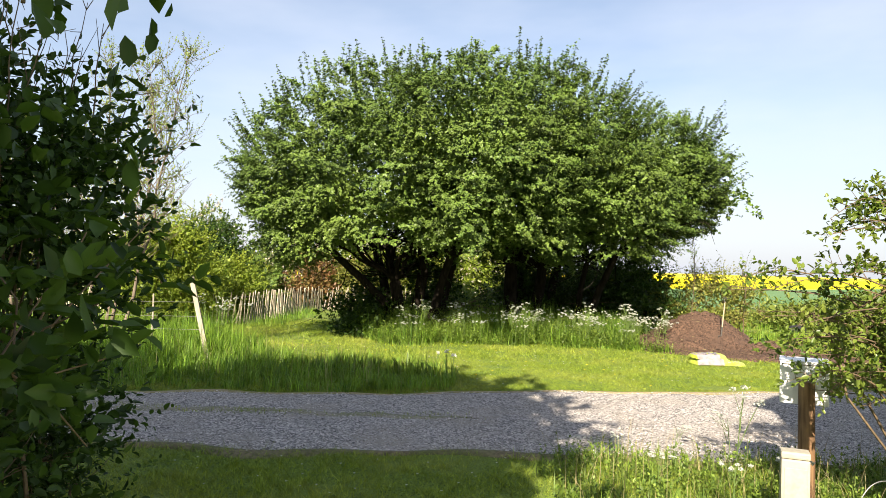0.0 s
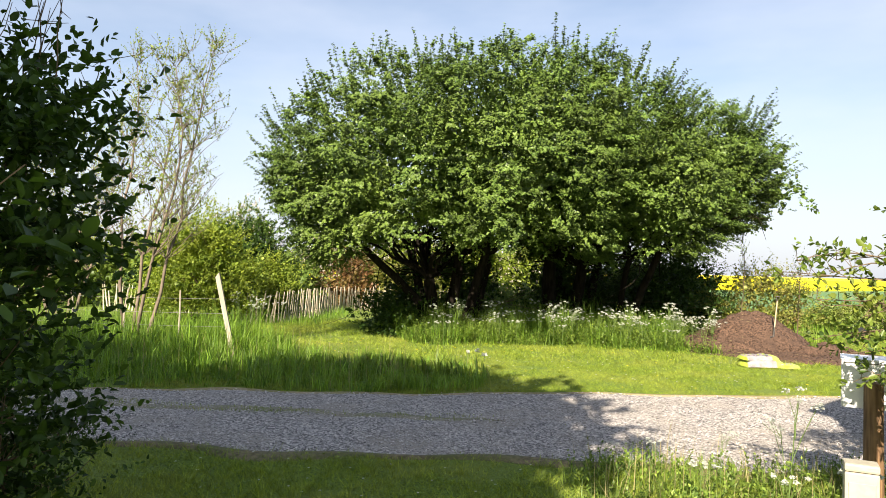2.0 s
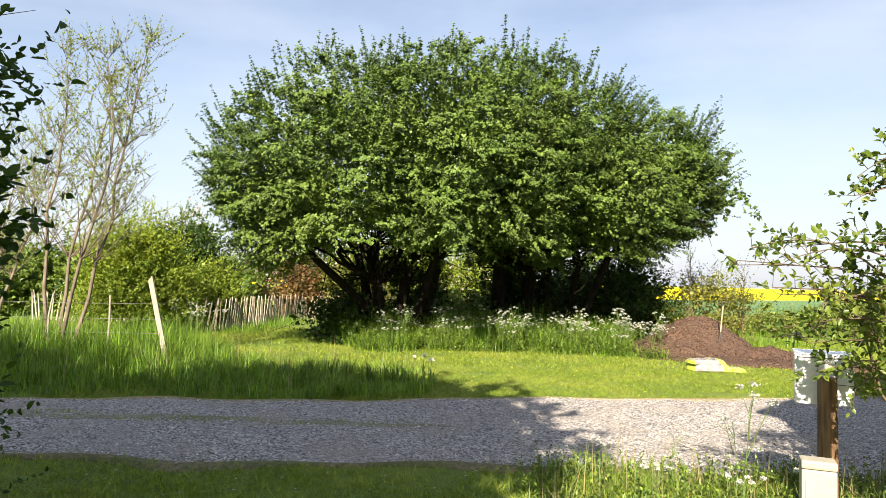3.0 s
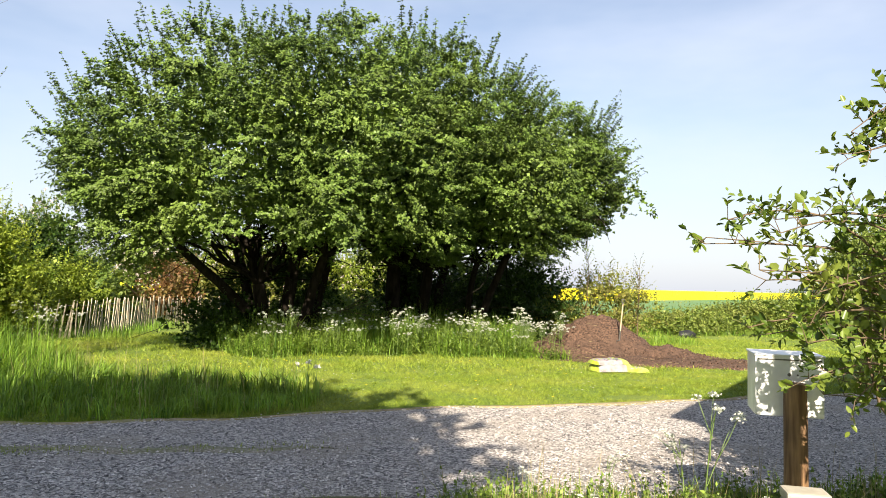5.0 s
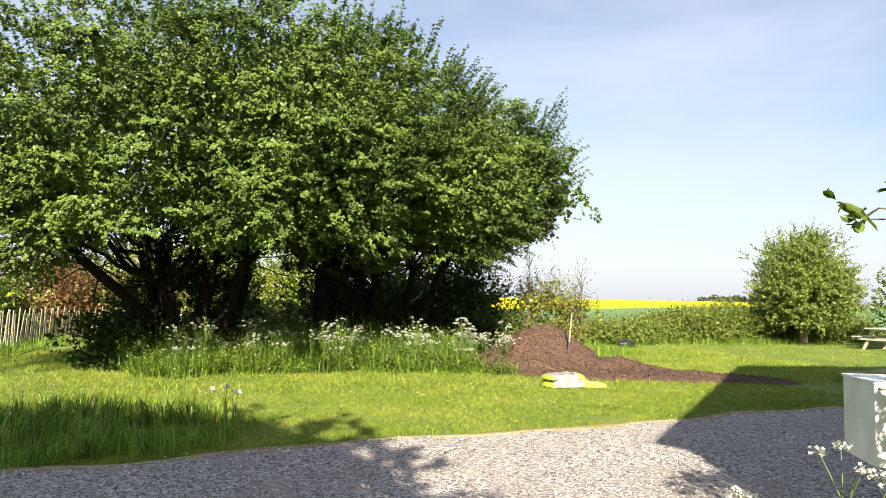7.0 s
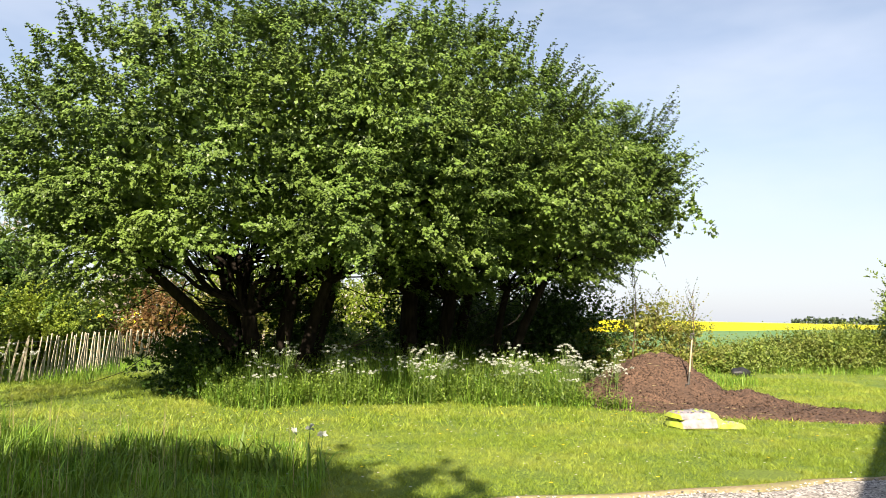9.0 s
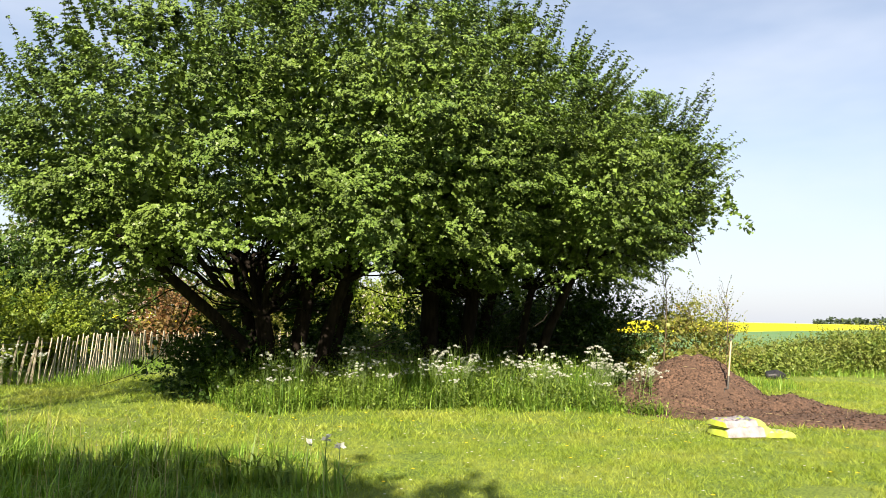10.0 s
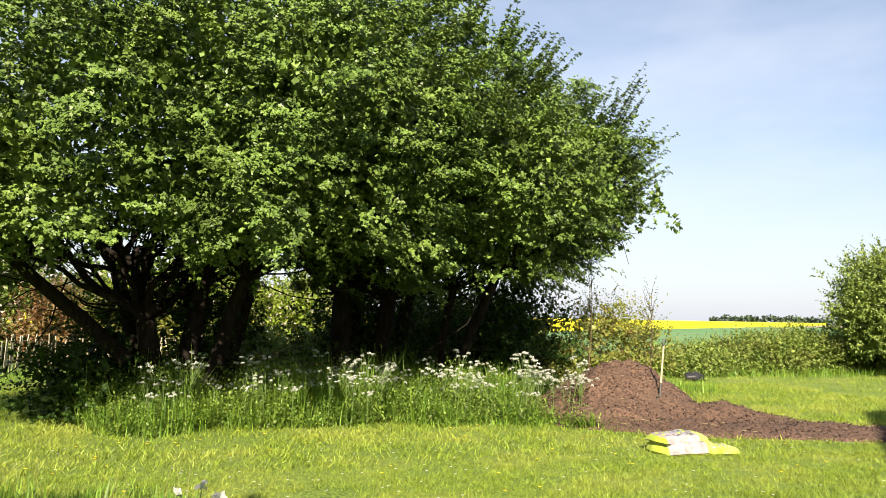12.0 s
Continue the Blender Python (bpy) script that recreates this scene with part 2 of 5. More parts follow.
M_TABLE = surf("pale_table_wood", (0.46, 0.43, 0.37), (0.62, 0.58, 0.50), 10, 0.8, 0.4, 3, (1, 8, 8))
M_LIMEPLASTIC = surf("lime_plastic", (0.30, 0.41, 0.03), (0.40, 0.50, 0.05), 10, 0.35, 0.3, 5, c3=(0.40, 0.46, 0.12))
M_WHITEPLASTIC = surf("white_plastic", (0.20, 0.195, 0.19), (0.33, 0.315, 0.315), 14, 0.35, 0.3, 9, c3=(0.42, 0.30, 0.33))
M_GREYPRINT = surf("grey_print", (0.08, 0.08, 0.09), (0.18, 0.17, 0.19), 30, 0.4, 0.1, 9)
M_RENDERWALL = surf("house_wall", (0.50, 0.47, 0.42), (0.60, 0.57, 0.51), 12, 0.9, 0.3, 0.8)
M_ROOF = surf("roof_slate", (0.08, 0.08, 0.09), (0.14, 0.14, 0.15), 8, 0.6, 0.4, 1)
M_RAPE = surf("rape_flower", (0.66, 0.55, 0.01), (0.86, 0.74, 0.02), 3, 0.9, 0.5, 0.03, c3=(0.74, 0.66, 0.03), depth=0.2)
M_WHEAT = surf("young_wheat", (0.07, 0.17, 0.05), (0.11, 0.23, 0.075), 2.0, 0.9, 0.3, 0.04, c3=(0.14, 0.22, 0.09), depth=0.1)
M_PLOUGH = surf("bare_field", (0.27, 0.23, 0.17), (0.34, 0.29, 0.22), 1.0, 0.95, 0.3, 0.03)
M_FARTREE = surf("far_trees", (0.035, 0.06, 0.035), (0.07, 0.10, 0.055), 1.2, 0.95, 0.5, 0.1, depth=0.4)


# ---- mesh helpers ----
rng = np.random.default_rng(7)


def unit(a):
    return a / np.maximum(np.linalg.norm(a, axis=-1, keepdims=True), 1e-9)


def quads(name, v, f, material):
    """A mesh from an array of places and an array of four-cornered faces."""
    me = bpy.data.meshes.new(name)
    v, f = np.asarray(v, np.float32), np.asarray(f, np.int32)
    me.vertices.add(len(v))
    me.vertices.foreach_set("co", v.ravel())
    me.loops.add(f.size)
    me.loops.foreach_set("vertex_index", f.ravel())
    me.polygons.add(len(f))
    me.polygons.foreach_set("loop_start", np.arange(0, f.size, 4, dtype=np.int32))
    me.update(calc_edges=True)
    me.materials.append(material)
    return me


def thing(name, label, category, at=(0, 0, 0), turn=0.0, group="", kind=""):
    ob = new(name)
    ob.matrix_basis = pose(*at, 0, 0, turn)
    return tagged(ob, label, category, group, kind)


def child(name, me, parent, label="", m=None):
    ob = new(name, me)
    ob.parent = parent
    if m is not None:
        ob.matrix_basis = m
    return tagged(ob, label)


def part(name, bm, material, parent, label="", smooth=False, m=None):
    me = bpy.data.meshes.new(name)
    bm.to_mesh(me)
    bm.free()
    me.materials.append(material)
    if smooth:
        me.polygons.foreach_set("use_smooth", [True] * len(me.polygons))
    return child(name, me, parent, label, m)


def box(sx, sy, sz, at=(0, 0, 0), bevel=0.004, m=None):
    """A bevelled block, its foot's middle at the given place."""
    bm = bmesh.new()
    bmesh.ops.create_cube(bm, size=1, matrix=Matrix.Translation((0, 0, 0.5)))
    bmesh.ops.transform(bm, matrix=Matrix.Diagonal((sx, sy, sz, 1)), verts=bm.verts)
    if bevel:
        bmesh.ops.bevel(bm, geom=bm.edges[:], offset=bevel, segments=2, profile=0.6, affect="EDGES")
    bmesh.ops.transform(bm, matrix=Matrix.Translation(at) @ (m or Matrix()), verts=bm.verts)
    return bm


def tube_arrays(lines, sides=6):
    """Tubes along polylines; each line is a list of (place, radius)."""
    vs, fs, base = [], [], 0
    ang = np.arange(sides) * 2 * math.pi / sides
    for line in lines:
        p = np.array([a for a, _ in line], float)
        r = np.array([b for _, b in line], float)
        d = unit(np.gradient(p, axis=0))
        ref = np.where(np.abs(d[:, 2:3]) > 0.9, np.array([[1.0, 0, 0]]), np.array([[0, 0, 1.0]]))
        u = unit(np.cross(d, ref))
        w = np.cross(d, u)
        ring = p[:, None] + r[:, None, None] * (np.cos(ang)[None, :, None] * u[:, None] + np.sin(ang)[None, :, None] * w[:, None])
        k = len(p)
        vs.append(ring.reshape(-1, 3))
        i, j = np.meshgrid(np.arange(k - 1), np.arange(sides), indexing="ij")
        a, b = i * sides + j, i * sides + (j + 1) % sides
        fs.append(np.stack([a, b, b + sides, a + sides], -1).reshape(-1, 4) + base)
        base += k * sides
    return np.concatenate(vs), np.concatenate(fs)


def tubes(name, lines, material, sides=6):
    me = quads(name, *tube_arrays(lines, sides), material)
    me.polygons.foreach_set("use_smooth", [True] * len(me.polygons))
    return me


def crooked(a, b, r0, r1, n=7, wob=0.08, sag=0.0, g=None):
    """A bent limb from a to b."""
    g = g or rng
    a, b = np.array(a, float), np.array(b, float)
    s = np.linspace(0, 1, n)
    p = a + (b - a) * s[:, None]
    w = g.normal(0, wob, (n, 3)) * np.linalg.norm(b - a)
    w = np.cumsum(w, 0) / n
    p += w * (s * (1 - s) * 4)[:, None]
    p[:, 2] += sag * np.sin(math.pi * s)
    return [(tuple(q), r0 + (r1 - r0) * t) for q, t in zip(p, s)]


def leaf_arrays(p, d, length, width, face=None, fold=0.18, g=None, oval=False):
    """One bent leaf at each place p along each way d."""
    g = g or rng
    n = len(p)
    d = unit(d)
    up = np.array([0, 0, 1.0]) + g.normal(0, 0.75, (n, 3)) if face is None else face + g.normal(0, 0.45, (n, 3))
    side = unit(np.cross(d, up))
    nor = np.cross(side, d)
    L, W = np.broadcast_to(length, n)[:, None], np.broadcast_to(width, n)[:, None]
    if oval:
        a, b = p + d * L * 0.28 + nor * W * fold, p + d * L * 0.68 + nor * W * fold * 0.6
        v = np.stack([p, a + side * W * 0.45, b + side * W * 0.40, p + d * L - nor * W * fold, b - side * W * 0.40, a - side * W * 0.45], 1).reshape(-1, 3)
        k = np.arange(n)[:, None] * 6
        return v, np.concatenate([k + np.array([[0, 1, 2, 3]]), k + np.array([[0, 3, 4, 5]])])
    mid = p + d * L * 0.45 + nor * W * fold
    tip = p + d * L - nor * W * fold
    v = np.stack([p, mid + side * W * 0.5, tip, mid - side * W * 0.5], 1).reshape(-1, 3)
    return v, np.arange(n * 4).reshape(-1, 4)


def spray_leaves(c, d, length, count, leaf, wide=0.62, g=None, spread=0.9, lift=0.25, oval=False):
    """Leafy shoots: count leaves along each shoot from c in the way d."""
    g = g or rng
    n = len(c)
    d = unit(d)
    s = (np.arange(count) + g.random((n, count))) / count
    bend = np.array([0, 0, 1.0]) * lift
    L = np.broadcast_to(length, n)[:, None, None]
    pos = c[:, None] + d[:, None] * L * s[..., None] + bend * L * (s ** 2)[..., None] * 0.5
    way = d[:, None] * 0.55 + g.normal(0, spread, (n, count, 3)) * 0.6 + np.array([0, 0, 0.15])
    size = leaf * g.uniform(0.65, 1.25, (n, count)) * (1.12 - 0.45 * s)
    face = np.array([0, 0, 0.75]) + d[:, None] * 0.55 + 0 * way
    return leaf_arrays(pos.reshape(-1, 3), way.reshape(-1, 3), size.ravel(), size.ravel() * wide, face.reshape(-1, 3), g=g, oval=oval)


def join_arrays(*pairs):
    vs, fs, base = [], [], 0
    for v, f in pairs:
        vs.append(v)
        fs.append(f + base)
        base += len(v)
    return np.concatenate(vs), np.concatenate(fs)


def tufts(p, count, radius, g=None):
    """Places gathered in tufts round the places p."""
    g = g or rng
    q = np.repeat(p, count, 0)
    return q + g.normal(0, radius, q.shape) * np.array([1, 1, 0])


def blade_arrays(p, h, w, lean=0.35, g=None):
    """Grass blades with a bend, two faces each."""
    g = g or rng
    n = len(p)
    az = g.uniform(0, 2 * math.pi, n)
    side = np.stack([np.cos(az), np.sin(az), 0 * az], 1)
    way = np.stack([-np.sin(az), np.cos(az), 0 * az], 1) * (g.normal(0, lean, n))[:, None]
    h, w = np.broadcast_to(h, n)[:, None], np.broadcast_to(w, n)[:, None]
    up = np.array([0, 0, 1.0])
    mid = p + up * h * 0.55 + way * h * 0.3
    tip = p + up * h * (1 - 0.25 * np.linalg.norm(way, axis=1, keepdims=True)) + way * h
    v = np.stack([p - side * w / 2, p + side * w / 2, mid + side * w * 0.42, mid - side * w * 0.42, tip + side * w * 0.06, tip - side * w * 0.06], 1).reshape(-1, 3)
    k = np.arange(n)[:, None] * 6
    f = np.concatenate([k + np.array([[0, 1, 2, 3]]), k + np.array([[3, 2, 4, 5]])])
    return v, f


def short_blades(p, h, w, lean, g=None):
    """Mown blades, one face each."""
    g = g or rng
    n = len(p)
    az = g.uniform(0, 2 * math.pi, n)
    side = np.stack([np.cos(az), np.sin(az), 0 * az], 1) * (np.broadcast_to(w, n) / 2)[:, None]
    tip = p + np.stack([g.normal(0, lean, n), g.normal(0, lean, n), np.ones(n)], 1) * np.broadcast_to(h, n)[:, None]
    v = np.stack([p - side, p + side, tip + side * 0.3, tip - side * 0.3], 1).reshape(-1, 3)
    return v, np.arange(n * 4).reshape(-1, 4)


def stuff(name, arrays, material, label, category):
    return tagged(new(name, quads(name, *arrays, material)), label, category, "", "stuff")


def fbm(x, y, s, seed=0.0):
    """Smooth uneven values in about -1..1 for arrays of places."""
    out = 0
    for k, a in ((1, 0.6), (2.1, 0.3), (4.3, 0.15)):
        out = out + a * np.sin(x * s * k + 1.7 * np.sin(y * s * k * 0.8 + seed) + seed * 2.3) * np.cos(y * s * k * 1.13 + 1.3 * np.sin(x * s * k * 0.7 - seed))
    return out


def ground_z(x, y):
    """Level ground, with the bank by the house."""
    s = np.clip((1.5 - y) / 1.5, 0, 1)
    near = np.clip((60 - np.hypot(x, y - 15)) / 20, 0, 1)
    return 0.30 * s * s * (3 - 2 * s) + 0.02 * fbm(x, y, 0.9, 1.0) * near * np.clip((y - 11.5) / 2, 0, 1)


def drive_far(x):
    return 10.45 + 0.155 * x + 0.10 * np.sin(x * 1.1) + 0.05 * np.sin(x * 3.7 + 1)


def drive_near(x):
    return 7.12 + 0.07 * np.sin(x * 1.3 + 0.5) + 0.05 * np.sin(x * 4.1) - 0.05 * np.clip(x - 3, 0, 6)


# ---- ground, drive, fields ----
def far_steps(lo, hi, step):
    near = np.arange(lo, hi + step / 2, step)
    out = np.geomspace(1, 2600, 22)
    return np.concatenate([(lo - out)[::-1], near, hi + out])


def sheet(name, xs, ys, zfun, material, label, category, keep=None):
    gx, gy = np.meshgrid(xs, ys, indexing="ij")
    v = np.stack([gx, gy, zfun(gx, gy)], -1).reshape(-1, 3)
    i, j = np.meshgrid(np.arange(len(xs) - 1), np.arange(len(ys) - 1), indexing="ij")
    a = (i * len(ys) + j).ravel()
    f = np.stack([a, a + len(ys), a + len(ys) + 1, a + 1], 1)
    me = quads(name, v, f, material)
    me.polygons.foreach_set("use_smooth", [True] * len(me.polygons))
    return tagged(new(name, me), label, category, "", "structure")


sheet("ground", far_steps(-16, 26, 0.4), far_steps(-6, 30, 0.3), ground_z, M_GROUND, "green turf and bare soil stretching to the horizon", "ground")


def strip(name, xs, lo, hi, z, material, label, category, n=8, rough=0.0):
    """A flat band between two edges that run along x."""
    s = np.linspace(0, 1, n)
    gx = np.repeat(xs[:, None], n, 1)
    gy = lo(xs)[:, None] + (hi(xs) - lo(xs))[:, None] * s
    gz = z + rough * fbm(gx, gy, 1.4, 3.0)
    gz[:, 0] = gz[:, -1] = ground_z(gx[:, 0], gy[:, 0]) - 0.01
    v = np.stack([gx, gy, gz], -1).reshape(-1, 3)
    i, j = np.meshgrid(np.arange(len(xs) - 1), np.arange(n - 1), indexing="ij")
    a = (i * n + j).ravel()
    me = quads(name, v, np.stack([a, a + n, a + n + 1, a + 1], 1), material)
    me.polygons.foreach_set("use_smooth", [True] * len(me.polygons))
    return tagged(new(name, me), label, category, "", "structure")


def verge_in(x):
    return drive_far(x) - 0.06


def verge_out(x):
    return drive_far(x) + 0.05 + 0.14 * np.abs(np.sin(x * 0.9 + 1)) * np.abs(np.sin(x * 0.37)) + 0.05 * np.sin(x * 3.1)


DX = np.arange(-26, 34, 0.1)
strip("road", DX, drive_near, drive_far, 0.022, M_GRAVEL, "grey gravel drive with a worn grassy middle", "drive", 40, 0.012)
strip("path", np.arange(13.0, 34, 0.3), lambda x: drive_far(x) + 1.2 + 0 * x, lambda x: drive_far(x) + 4.2 + 0.1 * (x - 13) + 0.4 * np.sin(x * 0.8), 0.018, M_SAND, "bare sandy track beside the lawn", "path", 8, 0.01)

strip("trim_earth", np.arange(-26, 30, 0.1), verge_in, verge_out, 0.026, M_SAND, "bare sandy fringe between gravel and lawn", "earth", 5, 0.008)

strip("trim_near", np.arange(-26, 6, 0.1), lambda x: drive_near(x) - 0.06 - 0.16 * np.abs(np.sin(x * 0.8)) - 0.06 * np.sin(x * 2.7), lambda x: drive_near(x) + 0.06, 0.03, M_EARTH, "bare earth along the near edge of the gravel", "earth", 5, 0.008)

# loose chippings
n = 32000
px = rng.uniform(-7, 12, n)
py = rng.uniform(0, 1, n)
py = drive_near(px) + 0.03 + (drive_far(px) - drive_near(px) - 0.06) * py
stray = rng.random(n) < 0.02
py = py + stray * rng.normal(0, 0.25, n)
r = rng.uniform(0.005, 0.016, n)
corner = unit(np.array([[1, 1, 0], [-1, 1, 0.2], [-1, -1, 0], [1, -1, -0.1], [0.2, 0.1, 1], [-0.2, 0, -1]], float))
pts = corner[None] * r[:, None, None] * rng.uniform(0.7, 1.35, (n, 6, 1))
az = rng.uniform(0, 6.3, n)
ca, sa = np.cos(az)[:, None], np.sin(az)[:, None]
pts = np.stack([pts[..., 0] * ca - pts[..., 1] * sa, pts[..., 0] * sa + pts[..., 1] * ca, pts[..., 2] * 0.75], -1)
pts += np.stack([px, py, 0.028 + 0.012 * fbm(px, py, 1.4, 3.0)], 1)[:, None]
k = np.arange(n)[:, None] * 6
f = np.concatenate([k + np.array([q]) for q in ([0, 1, 4, 4], [1, 2, 4, 4], [2, 3, 4, 4], [3, 0, 4, 4])])
tri = bpy.data.meshes.new("gravel")
tri.from_pydata([], [], [])
tv, tf = pts.reshape(-1, 3), f[:, :3]
tri.vertices.add(len(tv))
tri.vertices.foreach_set("co", tv.astype(np.float32).ravel())
tri.loops.add(tf.size)
tri.loops.foreach_set("vertex_index", tf.astype(np.int32).ravel())
tri.polygons.add(len(tf))
tri.polygons.foreach_set("loop_start", np.arange(0, tf.size, 3, dtype=np.int32))
tri.update(calc_edges=True)
tri.materials.append(M_STONE)
tagged(new("gravel", tri), "loose grey stone chippings lying on the drive", "gravel", "", "stuff")


def field(name, corners, z, material, label, top=None):
    """A field with straight borders; top gives the crop's height."""
    bm = bmesh.new()
    vs = [bm.verts.new((x, y, z)) for x, y in corners]
    face = bm.faces.new(vs)
    if face.normal.z < 0:
        face.normal_flip()
    if top:
        ex = bmesh.ops.extrude_face_region(bm, geom=[face])
        bmesh.ops.translate(bm, verts=[q for q in ex["geom"] if isinstance(q, bmesh.types.BMVert)], vec=(0, 0, top))
    bmesh.ops.recalc_face_normals(bm, faces=bm.faces)
    me = bpy.data.meshes.new(name)
    bm.to_mesh(me)
    bm.free()
    me.materials.append(material)
    return tagged(new(name, me), label, "field", "", "structure")


field("field_wheat", [(-60, 34), (60, 34), (160, 60), (400, 260), (-60, 95)], 0.05, M_WHEAT, "young green wheat field beyond the garden", 0.25)
field("field_rape", [(-120, 62), (28.5, 72), (63, 102), (160, 190), (460, 480), (520, 590), (-500, 590)], 0.05, M_RAPE, "bright yellow flowering rape field on the plain", 1.4)
field("field_bare", [(60, 40), (160, 62), (420, 230), (300, 60), (120, 20)], 0.07, M_PLOUGH, "pale bare ploughed field in the distance")
field("field_far", [(175, 200), (420, 240), (900, 700), (470, 470)], 0.06, M_PLOUGH, "pale brown stubble field near the horizon", 0.3)


def far_wood(x, y, length, tall, turn):
    g = np.random.default_rng(int(abs(x) + y))
    n = 900
    t = g.uniform(-0.5, 0.5, n)
    env = tall * (0.55 + 0.45 * np.abs(np.sin(t * 17 + 1)) * (1 - (2 * t) ** 4))
    p = np.stack([t * length, g.normal(0, 4, n), env * g.random(n) ** 0.7], 1)
    ca, sa = math.cos(radians(turn)), math.sin(radians(turn))
    p = np.stack([x + p[:, 0] * ca - p[:, 1] * sa, y + p[:, 0] * sa + p[:, 1] * ca, p[:, 2]], 1)
    stuff("far_wood", leaf_arrays(p, g.normal(0, 1, (n, 3)), 3.2, 3.0, g=g), M_FARTREE, "dark line of distant trees on the horizon", "wood")


far_wood(510, 610, 110, 8, -38)
far_wood(-150, 330, 160, 12, 10)


# ---- grasses ----
def scatter(n, x0, x1, y0, y1, keep, g=rng):
    x, y = g.uniform(x0, x1, n), g.uniform(y0, y1, n)
    k = keep(x, y)
    x, y = x[k], y[k]
    return np.stack([x, y, ground_z(x, y) - 0.005], 1)


def mound_mask(x, y):
    """Where the compost lies."""
    heap = ((x - 6.7) / 1.75) ** 2 + ((y - 17.8) / 1.6) ** 2 < 1
    tail = (np.abs(y - (16.4 - 0.42 * (x - 7))) < 0.95 - 0.05 * (x - 7)) & (x > 6) & (x < 10.6)
    return heap | tail


def lawn_keep(x, y):
    edge = 0.10 * fbm(x, y, 3.0, 2.0)
    bare = (np.hypot((x - 1.05) / 0.38, (y - 13.3) / 0.2) < 1) | (np.hypot((x - 4.75) / 0.5, (y - 11.6) / 0.25) < 1)
    return (y > drive_far(x) + 0.04 + edge) & ~mound_mask(x, y) & ~bare & (rng.random(len(x)) < 0.80 + 0.35 * fbm(x, y, 1.3, 5.0))


def turf(p, blades, h, w, spread):
    """Mown turf: small tufts of leaning blades, some thick and some thin."""
    q = tufts(p, blades, spread)
    grow = np.repeat(rng.uniform(0.45, 1.7, len(p)) * np.clip(1 + 0.5 * fbm(p[:, 0], p[:, 1], 2.3, 3.0), 0.5, 1.6), blades)
    return short_blades(q, h * grow * rng.uniform(0.5, 1.3, len(q)), w * rng.uniform(0.7, 1.3, len(q)), 0.75)


p = scatter(24000, -5, 10, 10.0, 14.5, lawn_keep)
stuff("lawn", turf(p, 11, 0.032, 0.0065, 0.028), M_LAWN, "short mown green lawn with drier patches", "grass")
p = np.concatenate([scatter(25000, -7, 14, 14.5, 23, lawn_keep), scatter(5000, 8, 24, 12, 26, lawn_keep)])
stuff("lawn", turf(p, 7, 0.045, 0.013, 0.045), M_LAWN, "short mown lawn reaching to the trees and hedge", "grass")
near_keep = lambda x, y: (y < drive_near(x) - 0.03 + 0.10 * fbm(x, y, 4, 1)) & (rng.random(len(x)) < 0.6 + 0.6 * fbm(x, y, 1.7, 8.0))
p = scatter(12000, -4.0, 4.0, 4.0, 7.25, near_keep)
stuff("near_lawn", turf(p, 9, 0.045, 0.006, 0.03), M_LAWN, "short shaded lawn before the drive", "grass")
p = scatter(9000, -4.0, 3.0, 4.0, 7.2, lambda x, y: near_keep(x, y) & (fbm(x, y, 2.6, 4.0) > -0.05))
p[:, 2] += rng.uniform(0.015, 0.05, len(p))
stuff("clover", leaf_arrays(np.repeat(p, 3, 0), rng.normal(0, 1, (3 * len(p), 3)) * np.array([1, 1, 0.2]), 0.017, 0.017, np.tile([0, 0, 2.5], (3 * len(p), 1))), M_NETTLE, "low clover leaves in the shaded lawn", "clover")

# worn middle of the drive
strip("trim_middle", np.arange(-26, 0.6, 0.1), lambda x: 8.62 + 0.07 * np.sin(x * 1.9) + 0.05 * np.sin(x * 5.3), lambda x: 8.98 + 0.07 * np.sin(x * 2.3 + 1) + 0.05 * np.sin(x * 6.1) - 0.3 * np.clip(x + 0.8, 0, 1.3), 0.034, M_WORN, "worn earth ridge between the wheel tracks", "earth", 5, 0.006)
p = scatter(14000, -14, 1.2, 8.4, 9.2, lambda x, y: (np.abs(y - 8.8 - 0.06 * np.sin(x)) < 0.2 + 0.16 * fbm(x, y, 2, 0)) & (rng.random(len(x)) < np.clip((1.0 - x) / 4, 0.05, 0.8) * (0.5 + 0.7 * fbm(x, y, 3.1, 6.0))))
p[:, 2] = 0.03
stuff("drive_grass", blade_arrays(p, rng.uniform(0.015, 0.05, len(p)), 0.006, 0.9), M_LAWN, "thin worn grass between the wheel tracks", "grass")


def tall_keep(x, y):
    front = drive_far(x) + 0.25 + 0.25 * fbm(x, y, 1.6, 4.0)
    right = -0.6 + 0.9 * fbm(x, y, 0.9, 7.0) + np.clip(12.8 - y, 0, 3) * 0.55
    back = 15.2 + 0.4 * fbm(x, y, 1.1, 2.0) - np.clip(x + 5.5, 0, 2) * 0.6 - np.clip(x + 3.5, 0, 9) * 0.2
    return (y > front) & (x < right) & (y < back) & (rng.random(len(x)) < 0.75 + 0.45 * fbm(x, y, 2.1, 9.0))


